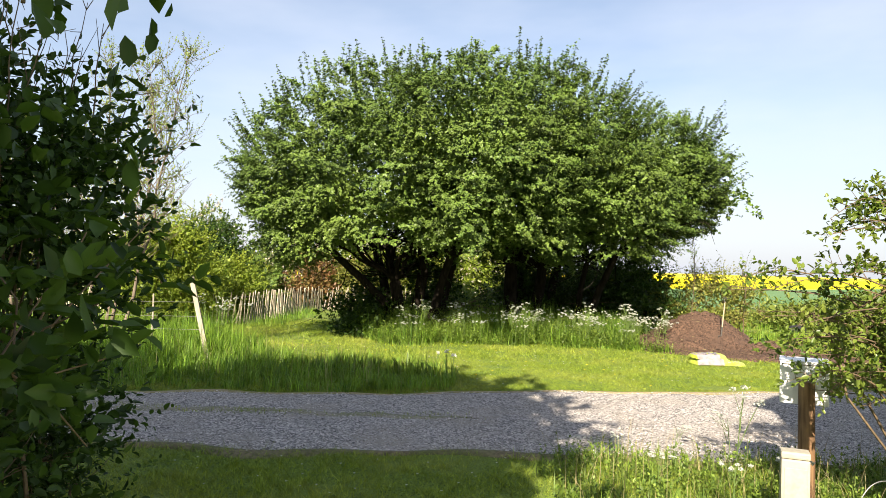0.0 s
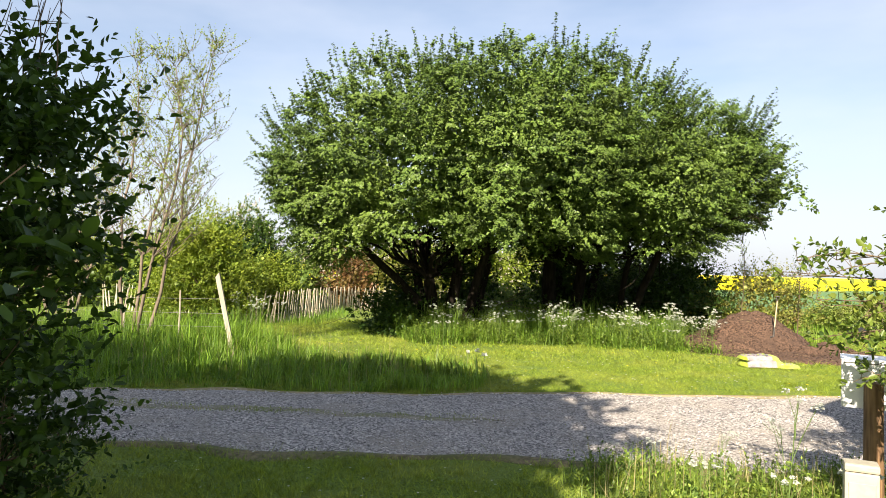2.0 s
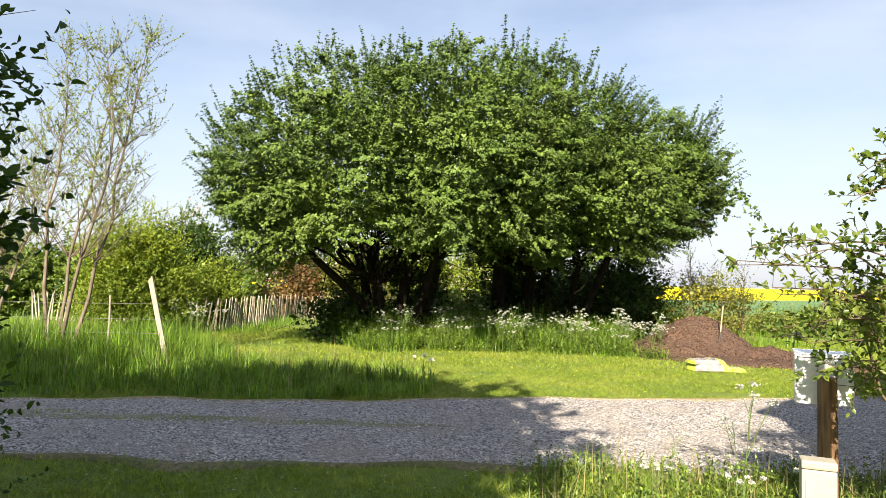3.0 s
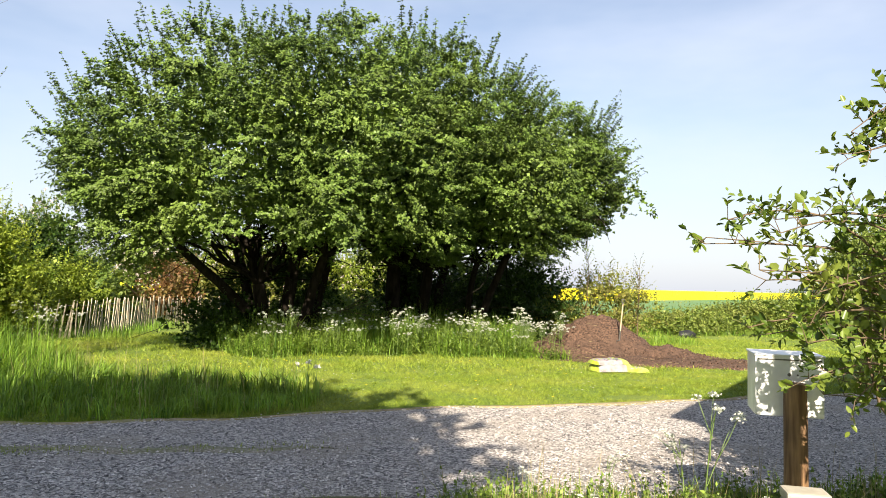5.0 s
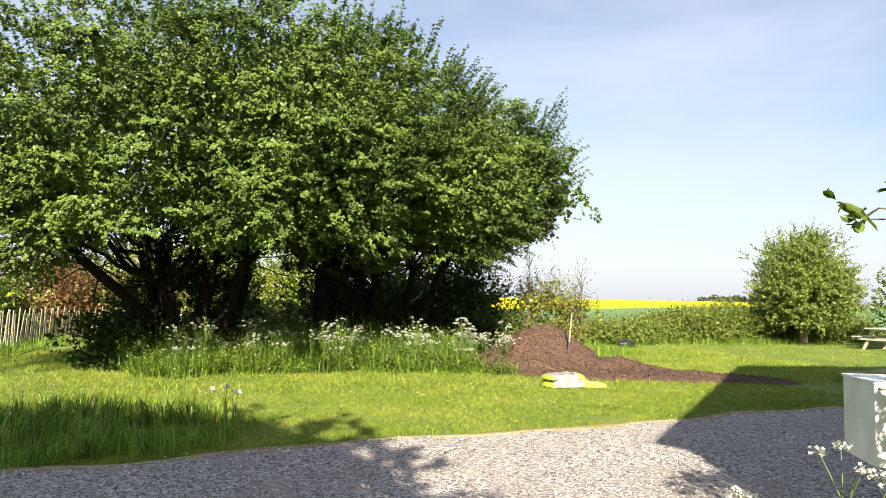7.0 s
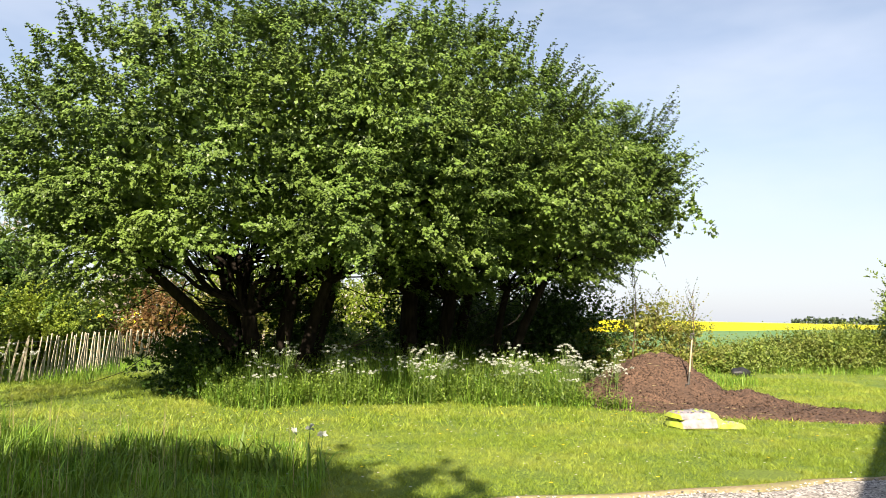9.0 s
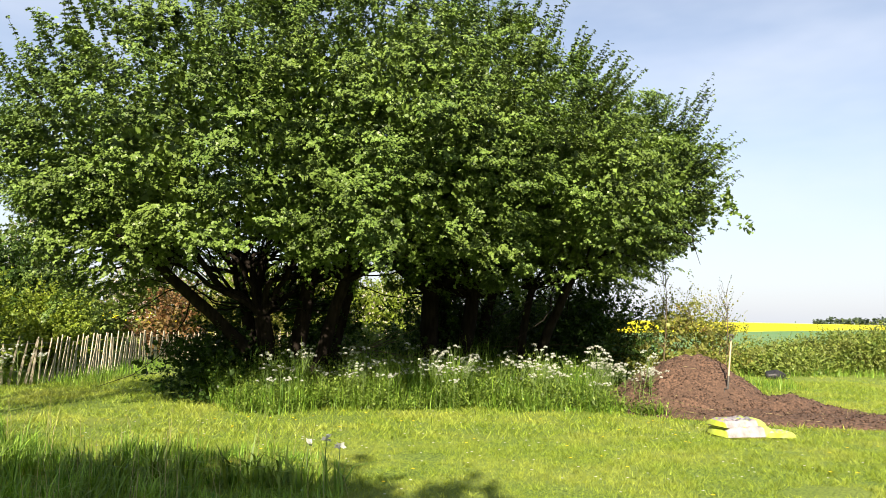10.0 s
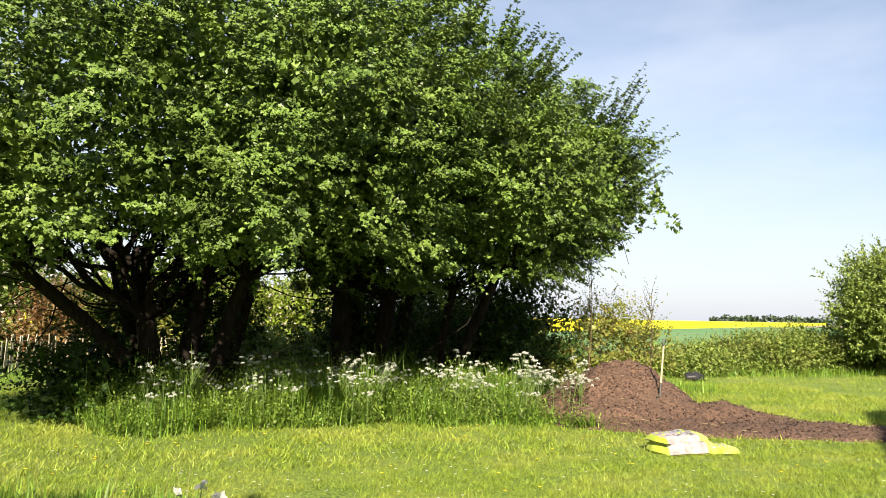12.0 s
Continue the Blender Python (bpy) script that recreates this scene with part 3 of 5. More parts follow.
p = tufts(scatter(6000, -13, 1.5, 9.0, 16.5, tall_keep), 13, 0.05)
tuft = 0.20 + 0.16 * fbm(p[:, 0], p[:, 1], 2.3, 3.0) - 0.07 * np.clip((p[:, 0] + 2.5) / 2, 0, 1) + 0.44 * np.clip((p[:, 1] - 10.6) / 2.6, 0, 1) * np.clip((-p[:, 0] - 2.8) / 2, 0, 1)
stuff("tall_grass", blade_arrays(p, np.maximum(tuft, 0.07) * rng.uniform(0.4, 1.6, len(p)), rng.uniform(0.007, 0.016, len(p)), 0.75), M_TALL, "long uncut meadow grass along the drive", "grass")
q = np.array([(-1.9, 12.35), (-1.75, 12.2), (-1.5, 12.4), (-0.75, 12.15), (-0.5, 12.3), (-0.3, 12.1), (-0.1, 12.0), (-2.3, 12.6), (-2.9, 12.5), (-1.2, 12.1), (-3.6, 12.9)])
p = tufts(np.column_stack([q, ground_z(q[:, 0], q[:, 1])]), 26, 0.09)
stuff("strap_leaves", blade_arrays(p, rng.uniform(0.2, 0.46, len(p)), rng.uniform(0.015, 0.028, len(p)), 0.8), M_NETTLE, "clumps of broad strap-shaped leaves in the meadow", "plants")
p = scatter(900, -13, 0.5, 9.8, 15, tall_keep)
stuff("seed_grass", blade_arrays(p, rng.uniform(0.4, 0.75, len(p)), 0.004, 0.25), M_DRY, "pale flowering grass stalks in the meadow", "grass")


def weed_keep(x, y):
    front = 17.0 + 0.45 * fbm(x, y, 1.9, 1.0) + np.clip(-x - 1.2, 0, 3) * 0.25 - np.clip(x - 3.0, 0, 3) * 0.12
    return (y > front) & (y < 20.5) & (x > -1.5 - 0.4 * (y - 17)) & (x < 5.6 + 0.3 * fbm(x, y, 2, 2)) & ~mound_mask(x + 0.25, y)


p = tufts(scatter(2300, -3.6, 6.4, 16.2, 20.5, weed_keep), 12, 0.09)
hh = (0.22 + 0.40 * np.clip((p[:, 1] - 16.7) / 1.3, 0, 1)) * (1 + 0.85 * fbm(p[:, 0], p[:, 1], 2.0, 6.0))
stuff("weed_grass", blade_arrays(p, hh * rng.uniform(0.4, 1.35, len(p)), rng.uniform(0.008, 0.018, len(p)), 1.0), M_TALL, "rank grass at the foot of the trees", "grass")
p = scatter(9500, -3.4, 6.0, 16.3, 19.5, weed_keep)
p[:, 2] += 0.02
v = spray_leaves(p, np.array([0, 0, 1.0]) + rng.normal(0, 0.3, (len(p), 3)), (0.2 + 0.36 * np.clip((p[:, 1] - 16.7) / 1.2, 0, 1)) * (1 + 0.5 * fbm(p[:, 0], p[:, 1], 2.4, 2.0)) * rng.uniform(0.6, 1.3, len(p)), 10, 0.062, 0.6)
stuff("weed_leaves", v, M_NETTLE, "broad-leaved nettles and weeds under the trees", "weeds")
# fringe along hedge, fence and mound
p = scatter(34000, -9, 22, 19, 27, lambda x, y: ((y > 23.6 + 0.05 * x + 0.3 * fbm(x, y, 1.2, 3)) & (x > 9.5)) | ((x > 8.2) & (x < 11.2) & (np.abs(y - 20.8 - 0.3 * (x - 9)) < 0.8)) | ((x < -6.5) & (y > 19.0 + 0.3 * fbm(x, y, 2, 2)) & (y < 24)) | ((x > -6.6) & (x < -4.7 + 0.3 * fbm(x, y, 2, 5)) & (y > 20.6) & (y < 27)))
stuff("rough_grass", blade_arrays(p, rng.uniform(0.08, 0.36, len(p)), rng.uniform(0.008, 0.016, len(p)), 0.6), M_TALL, "rough grass fringe at the hedge foot", "grass")
# weeds on the near verge
p = scatter(3300, 0.9, 5.2, 5.0, 7.3, lambda x, y: (x > 1.05 + 0.3 * fbm(x, y, 2, 1)) & (y < drive_near(x) + 0.05) & (y > 5.3))
v1 = blade_arrays(p, rng.uniform(0.05, 0.26, len(p)), 0.008, 0.7)
p2 = p[:900]
v2 = spray_leaves(p2, np.array([0, 0, 1.0]) + rng.normal(0, 0.35, (len(p2), 3)), rng.uniform(0.08, 0.26, len(p2)), 9, 0.05, 0.6)
p3 = scatter(420, 0.9, 5.0, 5.3, 7.25, lambda x, y: (x > 1.1) & (y < drive_near(x)))
stuff("dry_stalks", blade_arrays(p3, rng.uniform(0.12, 0.6, len(p3)), 0.004, 0.5), M_DRY, "dry bleached stalks among the verge weeds", "weeds")
stuff("verge_weeds", join_arrays(v1, v2), M_NETTLE, "low weeds and grass on the sunny verge", "weeds")


# ---- trees and shrubs ----
def on_ellipsoids(balls, n, g, low=0.0, inner=0.86):
    """Places on the outside of several joined ellipsoids, with their outward ways."""
    out_p, out_d = [], []
    area = np.array([(a * b + b * c + a * c) for _, (a, b, c) in balls])
    for (c, r), share in zip(balls, area / area.sum()):
        d = unit(g.normal(0, 1, (int(n * share * 1.9), 3)))
        p = np.array(c) + d * np.array(r)
        keep = p[:, 2] > low
        for c2, r2 in balls:
            if c2 is not c:
                keep &= (((p - np.array(c2)) / np.array(r2)) ** 2).sum(1) > inner ** 2
        out_p.append(p[keep])
        out_d.append(unit(d[keep] / np.array(r)))
    return np.concatenate(out_p), np.concatenate(out_d)


def crown_arrays(balls, clumps, sprays, leaves, leaf, g, low=0.0, reach=(0.25, 0.55), shell=(0.72, 1.02), size=0.34, wide=0.62, oval=False):
    p, d = on_ellipsoids(balls, clumps, g, low)
    idx = g.permutation(len(p))[:clumps]
    p, d = p[idx], d[idx]
    k = g.uniform(*shell, len(p)) ** 0.6
    near = np.array([b[0] for b in balls])[np.argmin(((p[:, None] - np.array([b[0] for b in balls])) ** 2).sum(-1), 1)]
    p = near + (p - near) * k[:, None]
    c = np.repeat(p, sprays, 0) + g.normal(0, size, (len(p) * sprays, 3)) * np.array([1, 1, 0.55])
    w = unit(np.repeat(d, sprays, 0) * 0.8 + g.normal(0, 0.65, c.shape) + np.array([0, 0, 0.25]))
    return spray_leaves(c, w, g.uniform(*reach, len(c)), leaves, leaf, wide, g, oval=oval), p


def rosettes(c, way, length, count, leaves, leaf, g, droop=0.0):
    """Shoots set with small tufts of leaves, as hawthorn bears them."""
    n = len(c)
    way = unit(way)
    s = (np.arange(count) + g.random((n, count))) / count
    L = np.broadcast_to(length, n)[:, None]
    pos = c[:, None] + way[:, None] * (s * L)[..., None] + g.normal(0, 0.018, (n, count, 3))
    pos[..., 2] -= droop * L * s ** 2
    pos = np.repeat(pos.reshape(-1, 3), leaves, 0)
    ax = np.repeat(way, count * leaves, 0)
    face = unit(ax * np.array([0.6, 0.6, 0.2]) + np.array([0, -0.25, 0.8]) + g.normal(0, 0.22, pos.shape))
    d = g.normal(0, 1, pos.shape) + ax * 0.5
    d = unit(d - face * (d * face).sum(1, keepdims=True) * 0.8)
    size = leaf * g.uniform(0.6, 1.3, len(pos)) * np.repeat(1.12 - 0.4 * s.ravel(), leaves)
    return leaf_arrays(pos, d, size, size * 0.74, face * 2.0, g=g)


def bough_arrays(balls, n, g, low, leaf):
    """Foliage in flat leafy boughs, tier over tier, with hollows between them."""
    p, d = on_ellipsoids(balls, n, g, 1.5)
    keep = p[:, 2] > low + 0.08 * np.clip(16.0 - p[:, 1], 0, 1.5) - 0.8 * np.clip((-3.0 - p[:, 0]) / 1.5, 0, 1)
    p, d = p[keep], d[keep]
    idx = g.permutation(len(p))[:n]
    p, d = p[idx], d[idx]
    hollow = 0.42 * fbm(p[:, 0] + 0.7 * p[:, 2], p[:, 1] * 0.6 + p[:, 2], 2.1, 4.0)
    p = p + d * (hollow + g.uniform(-0.5, 0.1, len(p)))[:, None]
    out = unit(d * np.array([1, 1, 0.5]) + g.normal(0, 0.25, d.shape))
    side = unit(np.cross(out, np.array([0, 0, 1.0])))
    k = 9
    o, e, c = np.repeat(out, k, 0), np.repeat(side, k, 0), np.repeat(p, k, 0)
    size = np.repeat(g.uniform(0.5, 1.15, len(p)), k)[:, None]
    c = c + size * (e * g.normal(0, 0.17, (len(c), 1)) - o * g.uniform(0.0, 0.42, (len(c), 1))) + np.array([0, 0, 1.0]) * g.normal(0, 0.03, (len(c), 1))
    way = o + e * g.normal(0, 0.55, (len(c), 1)) + np.array([0, 0, 1.0]) * g.normal(0.10, 0.2, (len(c), 1))
    return rosettes(c, way, g.uniform(0.2, 0.46, len(c)) * size[:, 0], 7, 6, leaf, g, 0.12), p


def hawthorn(name, label, balls, trunks, clumps, seed, shoots):
    g = np.random.default_rng(seed)
    t = thing(name, label, "tree", group="old hawthorns")
    outer, cl = bough_arrays(balls, int(clumps * 1.9), g, 2.1, 0.05)
    inner, _ = crown_arrays([(c, tuple(0.66 * q for q in r)) for c, r in balls], int(clumps * 0.8), 10, 13, 0.08, g, low=2.55, size=0.42, wide=0.9)
    heart, _ = crown_arrays([(c, tuple(0.45 * q for q in r)) for c, r in balls], int(clumps * 0.6), 9, 11, 0.12, g, low=2.9, size=0.45, wide=0.95)
    inner = join_arrays(inner, heart)
    # upright young shoots that break the outline
    p, d = on_ellipsoids(balls, shoots * 3, g, low=4.2)
    p, d = p[:shoots], d[:shoots]
    way = unit(d * 0.7 + np.array([0, 0, 1.0]) + g.normal(0, 0.22, p.shape))
    ln = g.uniform(0.35, 0.9, len(p))
    p = p - way * 0.15
    # long side shoots on the open flank
    q, e = on_ellipsoids(balls, 900, g, low=2.8)
    flank = (e[:, 0] > 0.55) & (q[:, 0] > 4.5) if seed == 12 else (e[:, 0] < -0.6) & (q[:, 0] < -3.6)
    keep = 44 if seed == 12 else 16
    q, e = q[flank][:keep], e[flank][:keep]
    q, e = np.repeat(q, 3, 0), np.repeat(e, 3, 0)
    q = q + g.normal(0, 0.12, q.shape)
    w2 = unit(e + np.array([0, 0, 0.8]) + g.normal(0, 0.22, q.shape))
    p, way, ln = np.concatenate([p, q - w2 * 0.2]), np.concatenate([way, w2]), np.concatenate([ln, g.uniform(0.6, 1.25, len(q))])
    tips = rosettes(p, way, ln, 22, 8, 0.055, g)
    child("crown", quads("crown", *join_arrays(outer, inner, tips), M_HAW), t, "dense small bright green leaves")
    lines = [[(tuple(a), 0.006), (tuple(a + w * l * 0.95), 0.002)] for a, w, l in zip(p, way, ln)]
    for base, fork, rad in trunks:
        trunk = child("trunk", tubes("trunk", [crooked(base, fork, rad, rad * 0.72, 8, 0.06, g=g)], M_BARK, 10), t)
        high = cl[cl[:, 2] > 2.9]
        want = high[np.argsort(((high - np.array(fork)) ** 2).sum(1) + g.uniform(0, 14, len(high)))][:15]
        for q in want:
            mid = np.array(fork) + (q - np.array(fork)) * 0.45 + np.array([0, 0, 0.35]) + g.normal(0, 0.4, 3)
            r0 = rad * g.uniform(0.22, 0.5)
            limb = [crooked(fork, mid, r0, r0 * 0.55, 7, 0.28, g=g), crooked(mid, q * 0.92 + mid * 0.08, r0 * 0.55, 0.008, 6, 0.2, g=g)]
            for _ in range(4):
                limb.append(crooked(mid + g.normal(0, 0.1, 3), q + g.normal(0, 0.35, 3), 0.018, 0.004, 4, 0.15, g=g))
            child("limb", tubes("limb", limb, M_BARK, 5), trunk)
    low = [q for q in cl if q[2] < 4.2]
    for base, fork, rad in trunks:
        for _ in range(34):
            q = low[g.integers(0, len(low))]
            if (q[0] - fork[0]) ** 2 + (q[1] - fork[1]) ** 2 < 7:
                a = np.array(fork) + (q - np.array(fork)) * g.uniform(0.1, 0.4)
                lines.append(crooked(a, q + g.normal(0, 0.35, 3) - np.array([0, 0, 0.45]), 0.016, 0.004, 7, 0.22, g=g))
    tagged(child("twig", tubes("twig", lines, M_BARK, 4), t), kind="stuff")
    return t


hawthorn("hawthorn_tree", "huge spreading hawthorn with dense bright green foliage and dark trunk",
         [((-1.7, 17.5, 4.0), (3.4, 3.7, 2.85)), ((0.9, 17.7, 4.45), (3.1, 4.0, 2.95)), ((-3.3, 17.3, 3.3), (1.9, 2.6, 1.9))],
         [((-1.1, 18.7, 0), (-1.3, 18.7, 1.5), 0.2), ((-0.8, 19.2, 0), (-0.5, 19.3, 2.2), 0.19), ((-1.5, 18.5, 0.9), (-3.0, 18.0, 2.35), 0.12), ((-0.4, 18.9, 0), (0.2, 18.6, 2.2), 0.15), ((-0.2, 19.5, 0), (0.4, 19.6, 2.5), 0.16), ((-1.4, 19.4, 0), (-1.9, 19.5, 2.3), 0.15)], 500, 11, 170)
hawthorn("hawthorn_tree", "broad hawthorn tree with several dark leaning trunks",
         [((2.6, 19.1, 4.65), (2.6, 3.9, 2.75)), ((5.5, 20.3, 4.5), (2.3, 2.9, 2.3)), ((4.4, 18.2, 3.8), (1.9, 2.8, 1.8)), ((6.7, 20.3, 4.8), (1.4, 2.0, 1.35)), ((6.9, 20.8, 3.7), (1.2, 1.4, 0.9)), ((7.85, 20.1, 3.95), (0.65, 0.7, 0.38))],
         [((2.0, 20.0, 0), (2.0, 20.0, 2.1), 0.24), ((2.6, 20.3, 0), (2.9, 20.1, 2.0), 0.2), ((2.3, 20.7, 0), (2.4, 20.9, 2.4), 0.2), ((3.1, 20.6, 0), (3.5, 20.6, 2.3), 0.15), ((4.0, 20.0, 0), (4.9, 19.5, 2.4), 0.12), ((3.9, 20.2, 0), (4.2, 20.0, 2.2), 0.1)], 430, 12, 150)


def shrub(name, label, balls, leaf_mat, clumps, seed, leaf=0.07, sprays=9, leaves=12, reach=(0.2, 0.5), stems=14, bark=None, low=0.1, extra=None, size=0.25, shell=(0.5, 1.02), wide=0.6, cat="shrub"):
    g = np.random.default_rng(seed)
    t = thing(name, label, cat)
    v, cl = crown_arrays(balls, clumps, sprays, leaves, leaf * 1.2, g, low, reach, shell, size, 0.8)
    core, _ = crown_arrays([(c, tuple(0.7 * q for q in r)) for c, r in balls], clumps // 2, 6, 8, leaf * 2.2, g, low, reach, (0.3, 1.0), size, 0.9)
    v = join_arrays(v, core)
    child("leaves", quads("leaves", *v, leaf_mat), t)
    if extra:
        m2, count, sz = extra
        pick = cl[g.integers(0, len(cl), count)] + g.normal(0, size, (count, 3))
        child("blossom", quads("blossom", *spray_leaves(pick, g.normal(0, 1, (count, 3)) + np.array([0, 0, 0.5]), 0.15, 10, sz, 0.9, g), m2), t, "pale clusters of blossom")
    c = np.array([b[0] for b in balls])
    for _ in range(stems):
        ball = c[g.integers(0, len(c))]
        foot = np.array([ball[0] + g.normal(0, 0.15), ball[1] + g.normal(0, 0.15), 0.0])
        q = cl[g.integers(0, len(cl))]
        child("stem", tubes("stem", [crooked(foot, q, 0.022, 0.004, 6, 0.1, g=g)], bark or M_CANE, 5), t)
    return t


# left of the trees
shrub("bush", "rounded lime-green bush behind the leaning post", [((-8.1, 20.0, 1.6), (0.95, 0.9, 1.8)), ((-7.35, 20.4, 1.2), (0.7, 0.8, 1.3)), ((-9.0, 20.6, 1.3), (0.9, 1.0, 1.6))], M_LIME, 300, 31, 0.055, 9, 12)
shrub("bush", "small yellow-green bush by the picket fence", [((-6.9, 23.6, 0.95), (0.5, 0.5, 0.95))], M_LIME, 60, 32, 0.06)
# stands in shade, which its darker leaf material paints in
shrub("bush", "leafy bush beside the picket fence, coloured dark for shade", [((-8.6, 24.6, 1.5), (1.5, 1.0, 1.9))], M_DARKLEAF, 130, 34, 0.075)
# garden beyond the fence
GARDEN = [(-13.5, 27, 2.0, 2.6, M_MID), (-9.5, 28, 1.7, 2.4, M_MID), (-6.8, 31.8, 1.9, 2.6, M_BRAMBLE), (-11.5, 25.5, 1.0, 1.7, M_DARKLEAF), (-8.2, 25, 1.1, 1.9, M_MID), (-17, 26, 2.4, 3.0, M_MID),
          (-0.5, 33, 1.7, 3.3, M_OLIVE), (2.2, 33, 1.6, 3.0, M_BRAMBLE), (-3.0, 33, 1.7, 3.4, M_LIME), (-21, 30, 3.0, 3.4, M_OLIVE)]
for i, (x, y, r, h, m) in enumerate(GARDEN):
    shrub("garden_shrub", "leafy green garden shrub beyond the fence", [((x, y, h * 0.5), (r * 1.25, r, h * 0.55)), ((x + r * 0.7, y + 0.3, h * 0.4), (r * 0.8, r * 0.8, h * 0.45))], m, 95, 40 + i, 0.125, 6, 7, (0.25, 0.6))
shrub("garden_shrub", "shrub covered in pale creamy blossom", [((-4.3, 31.4, 1.8), (1.2, 0.8, 1.3)), ((-2.6, 32.0, 1.5), (1.2, 0.8, 1.3))], M_LIME, 110, 52, 0.07, extra=(M_BLOSSOM, 420, 0.07))
shrub("garden_shrub", "reddish-leaved garden shrub beyond the fence", [((-5.5, 29.3, 1.2), (0.9, 0.6, 1.3))], M_RUST, 60, 53, 0.06, 7, 8, shell=(0.2, 1.1))
shrub("garden_shrub", "tall shrub with pinkish white blossom", [((-6.4, 30.5, 2.6), (1.3, 1.2, 1.4)), ((-9.5, 27.5, 2.6), (1.1, 1.0, 1.5))], M_MID, 100, 54, 0.07, extra=(M_BLOSSOM, 500, 0.09))
shrub("garden_shrub", "golden-leaved low garden shrub", [((-4.0, 30.0, 0.9), (0.9, 0.7, 1.0)), ((-2.8, 30.4, 0.9), (0.9, 0.6, 1.0))], M_ELDER, 90, 55, 0.07)
shrub("garden_shrub", "pale flowering shrub seen beyond the trunks", [((-0.7, 31.0, 1.5), (1.5, 0.8, 1.6)), ((1.6, 31.4, 1.3), (1.2, 0.8, 1.4))], M_LIME, 120, 58, 0.07, extra=(M_BLOSSOM, 420, 0.07))
# shade beneath the crowns is put into this growth's dark leaf colour
shrub("understorey_bush", "bushy growth between the trunks, leaf colour darkened for shade", [((-0.9, 19.9, 1.1), (1.2, 0.6, 1.5)), ((-1.8, 19.7, 0.8), (0.8, 0.6, 1.2)),  ((2.4, 20.8, 0.9), (1.1, 0.7, 1.2)), ((3.6, 21.6, 1.0), (1.3, 0.9, 1.2)), ((5.7, 20.9, 1.2), (1.1, 0.9, 1.5)), ((-2.1, 18.6, 0.4), (0.9, 0.6, 0.65))], M_DARKLEAF, 340, 56, 0.06)
for i, (x, y, r, h) in enumerate([(0.2, 25.5, 1.2, 0.9), (2.8, 25.2, 1.3, 1.1), (5.0, 24.6, 1.5, 2.4), (6.4, 23.4, 1.0, 2.0)]):
    shrub("thicket", "dense green thicket closing the view behind the trees", [((x, y, h * 0.45), (r, 0.9, h * 0.55))], M_MID, 100, 64 + i, 0.10, 7, 8)
# near the compost
shrub("elder_bush", "scrubby yellow-green bush behind the compost heap", [((8.2, 21.5, 1.0), (1.0, 0.9, 1.1)), ((9.2, 21.8, 0.9), (0.7, 0.7, 0.95)), ((7.2, 21.3, 0.6), (0.8, 0.7, 0.7))], M_ELDER, 140, 57, 0.05, 7, 9, (0.2, 0.6), 30, shell=(0.3, 1.05), extra=(M_RUST, 60, 0.05))


def sapling(x, y, h, seed, mat, label):
    g = np.random.default_rng(seed)
    t = thing("sapling", label, "tree")
    lines = [crooked((x, y, 0), (x + 0.05, y, h), 0.018, 0.004, 8, 0.03, g=g)]
    tops, ways = [], []
    for k in range(22):
        z = h * g.uniform(0.25, 1.0)
        a = g.uniform(0, 6.28)
        e = np.array([x + math.cos(a) * 0.35 * (1.2 - z / h), y + math.sin(a) * 0.35 * (1.2 - z / h), z + 0.3])
        lines.append(crooked((x + 0.03, y, z), e, 0.006, 0.002, 3, 0.1, g=g))
        tops.append((x + 0.03, y, z))
        ways.append(e - np.array([x, y, z]))
    child("stem", tubes("stem", lines, M_CANE, 5), t)
    child("leaves", quads("leaves", *spray_leaves(np.array(tops), np.array(ways), 0.45, 13, 0.055, 0.5, g), mat), t)


sapling(7.45, 20.6, 3.0, 61, M_OLIVE, "thin young sapling beside the hawthorn")
sapling(9.15, 20.9, 2.3, 62, M_DARKLEAF, "tall leafy weed stalk behind the compost")

# bramble hedge at the lawn's end
for i, (x, y, r, h) in enumerate([(12.6, 25.6, 1.2, 0.3), (14.0, 26.0, 1.1, 0.4), (15.3, 26.6, 1.0, 0.65), (16.5, 26.2, 1.2, 1.05), (18.2, 26.5, 1.3, 1.2), (21.6, 26.6, 1.5, 1.0), (23.8, 26.8, 1.7, 0.8), (19.6, 26.8, 1.5, 1.2)]):
    shrub("bramble_hedge", "tangled bramble hedge at the edge of the lawn", [((x, y, h * 0.42), (r * 1.15, 1.0, h * 0.55))], M_BRAMBLE, 130, 70 + i, 0.06, 8, 10, (0.2, 0.6), 18, shell=(0.45, 1.15), size=0.3)


def lawn_tree(x, y, h, r, seed, mat, label, leaf=0.11, clumps=330):
    g = np.random.default_rng(seed)
    t = thing("tree", label, "tree")
    balls = [((x, y, h * 0.58), (r * 0.8, r * 0.8, h * 0.42)), ((x + 0.15 * r, y, h * 0.42), (r, r, h * 0.3))]
    v, cl = crown_arrays(balls, clumps, 10, 14, leaf, g, h * 0.18, (0.25, 0.6), (0.35, 1.04), 0.3)
    child("crown", quads("crown", *v, mat), t)
    child("trunk", tubes("trunk", [crooked((x, y, 0), (x, y, h * 0.3), 0.16, 0.12, 6, 0.05, g=g)], M_PALEBARK, 9), t)
    for q in cl[g.permutation(len(cl))[:60]]:
        mid = np.array([x, y, h * 0.28]) * 0.5 + q * 0.5 + np.array([0, 0, 0.2])
        child("limb", tubes("limb", [crooked((x, y, h * 0.27), mid, 0.055, 0.03, 4, 0.1, g=g), crooked(mid, q, 0.03, 0.006, 4, 0.1, g=g)], M_PALEBARK, 5), t)


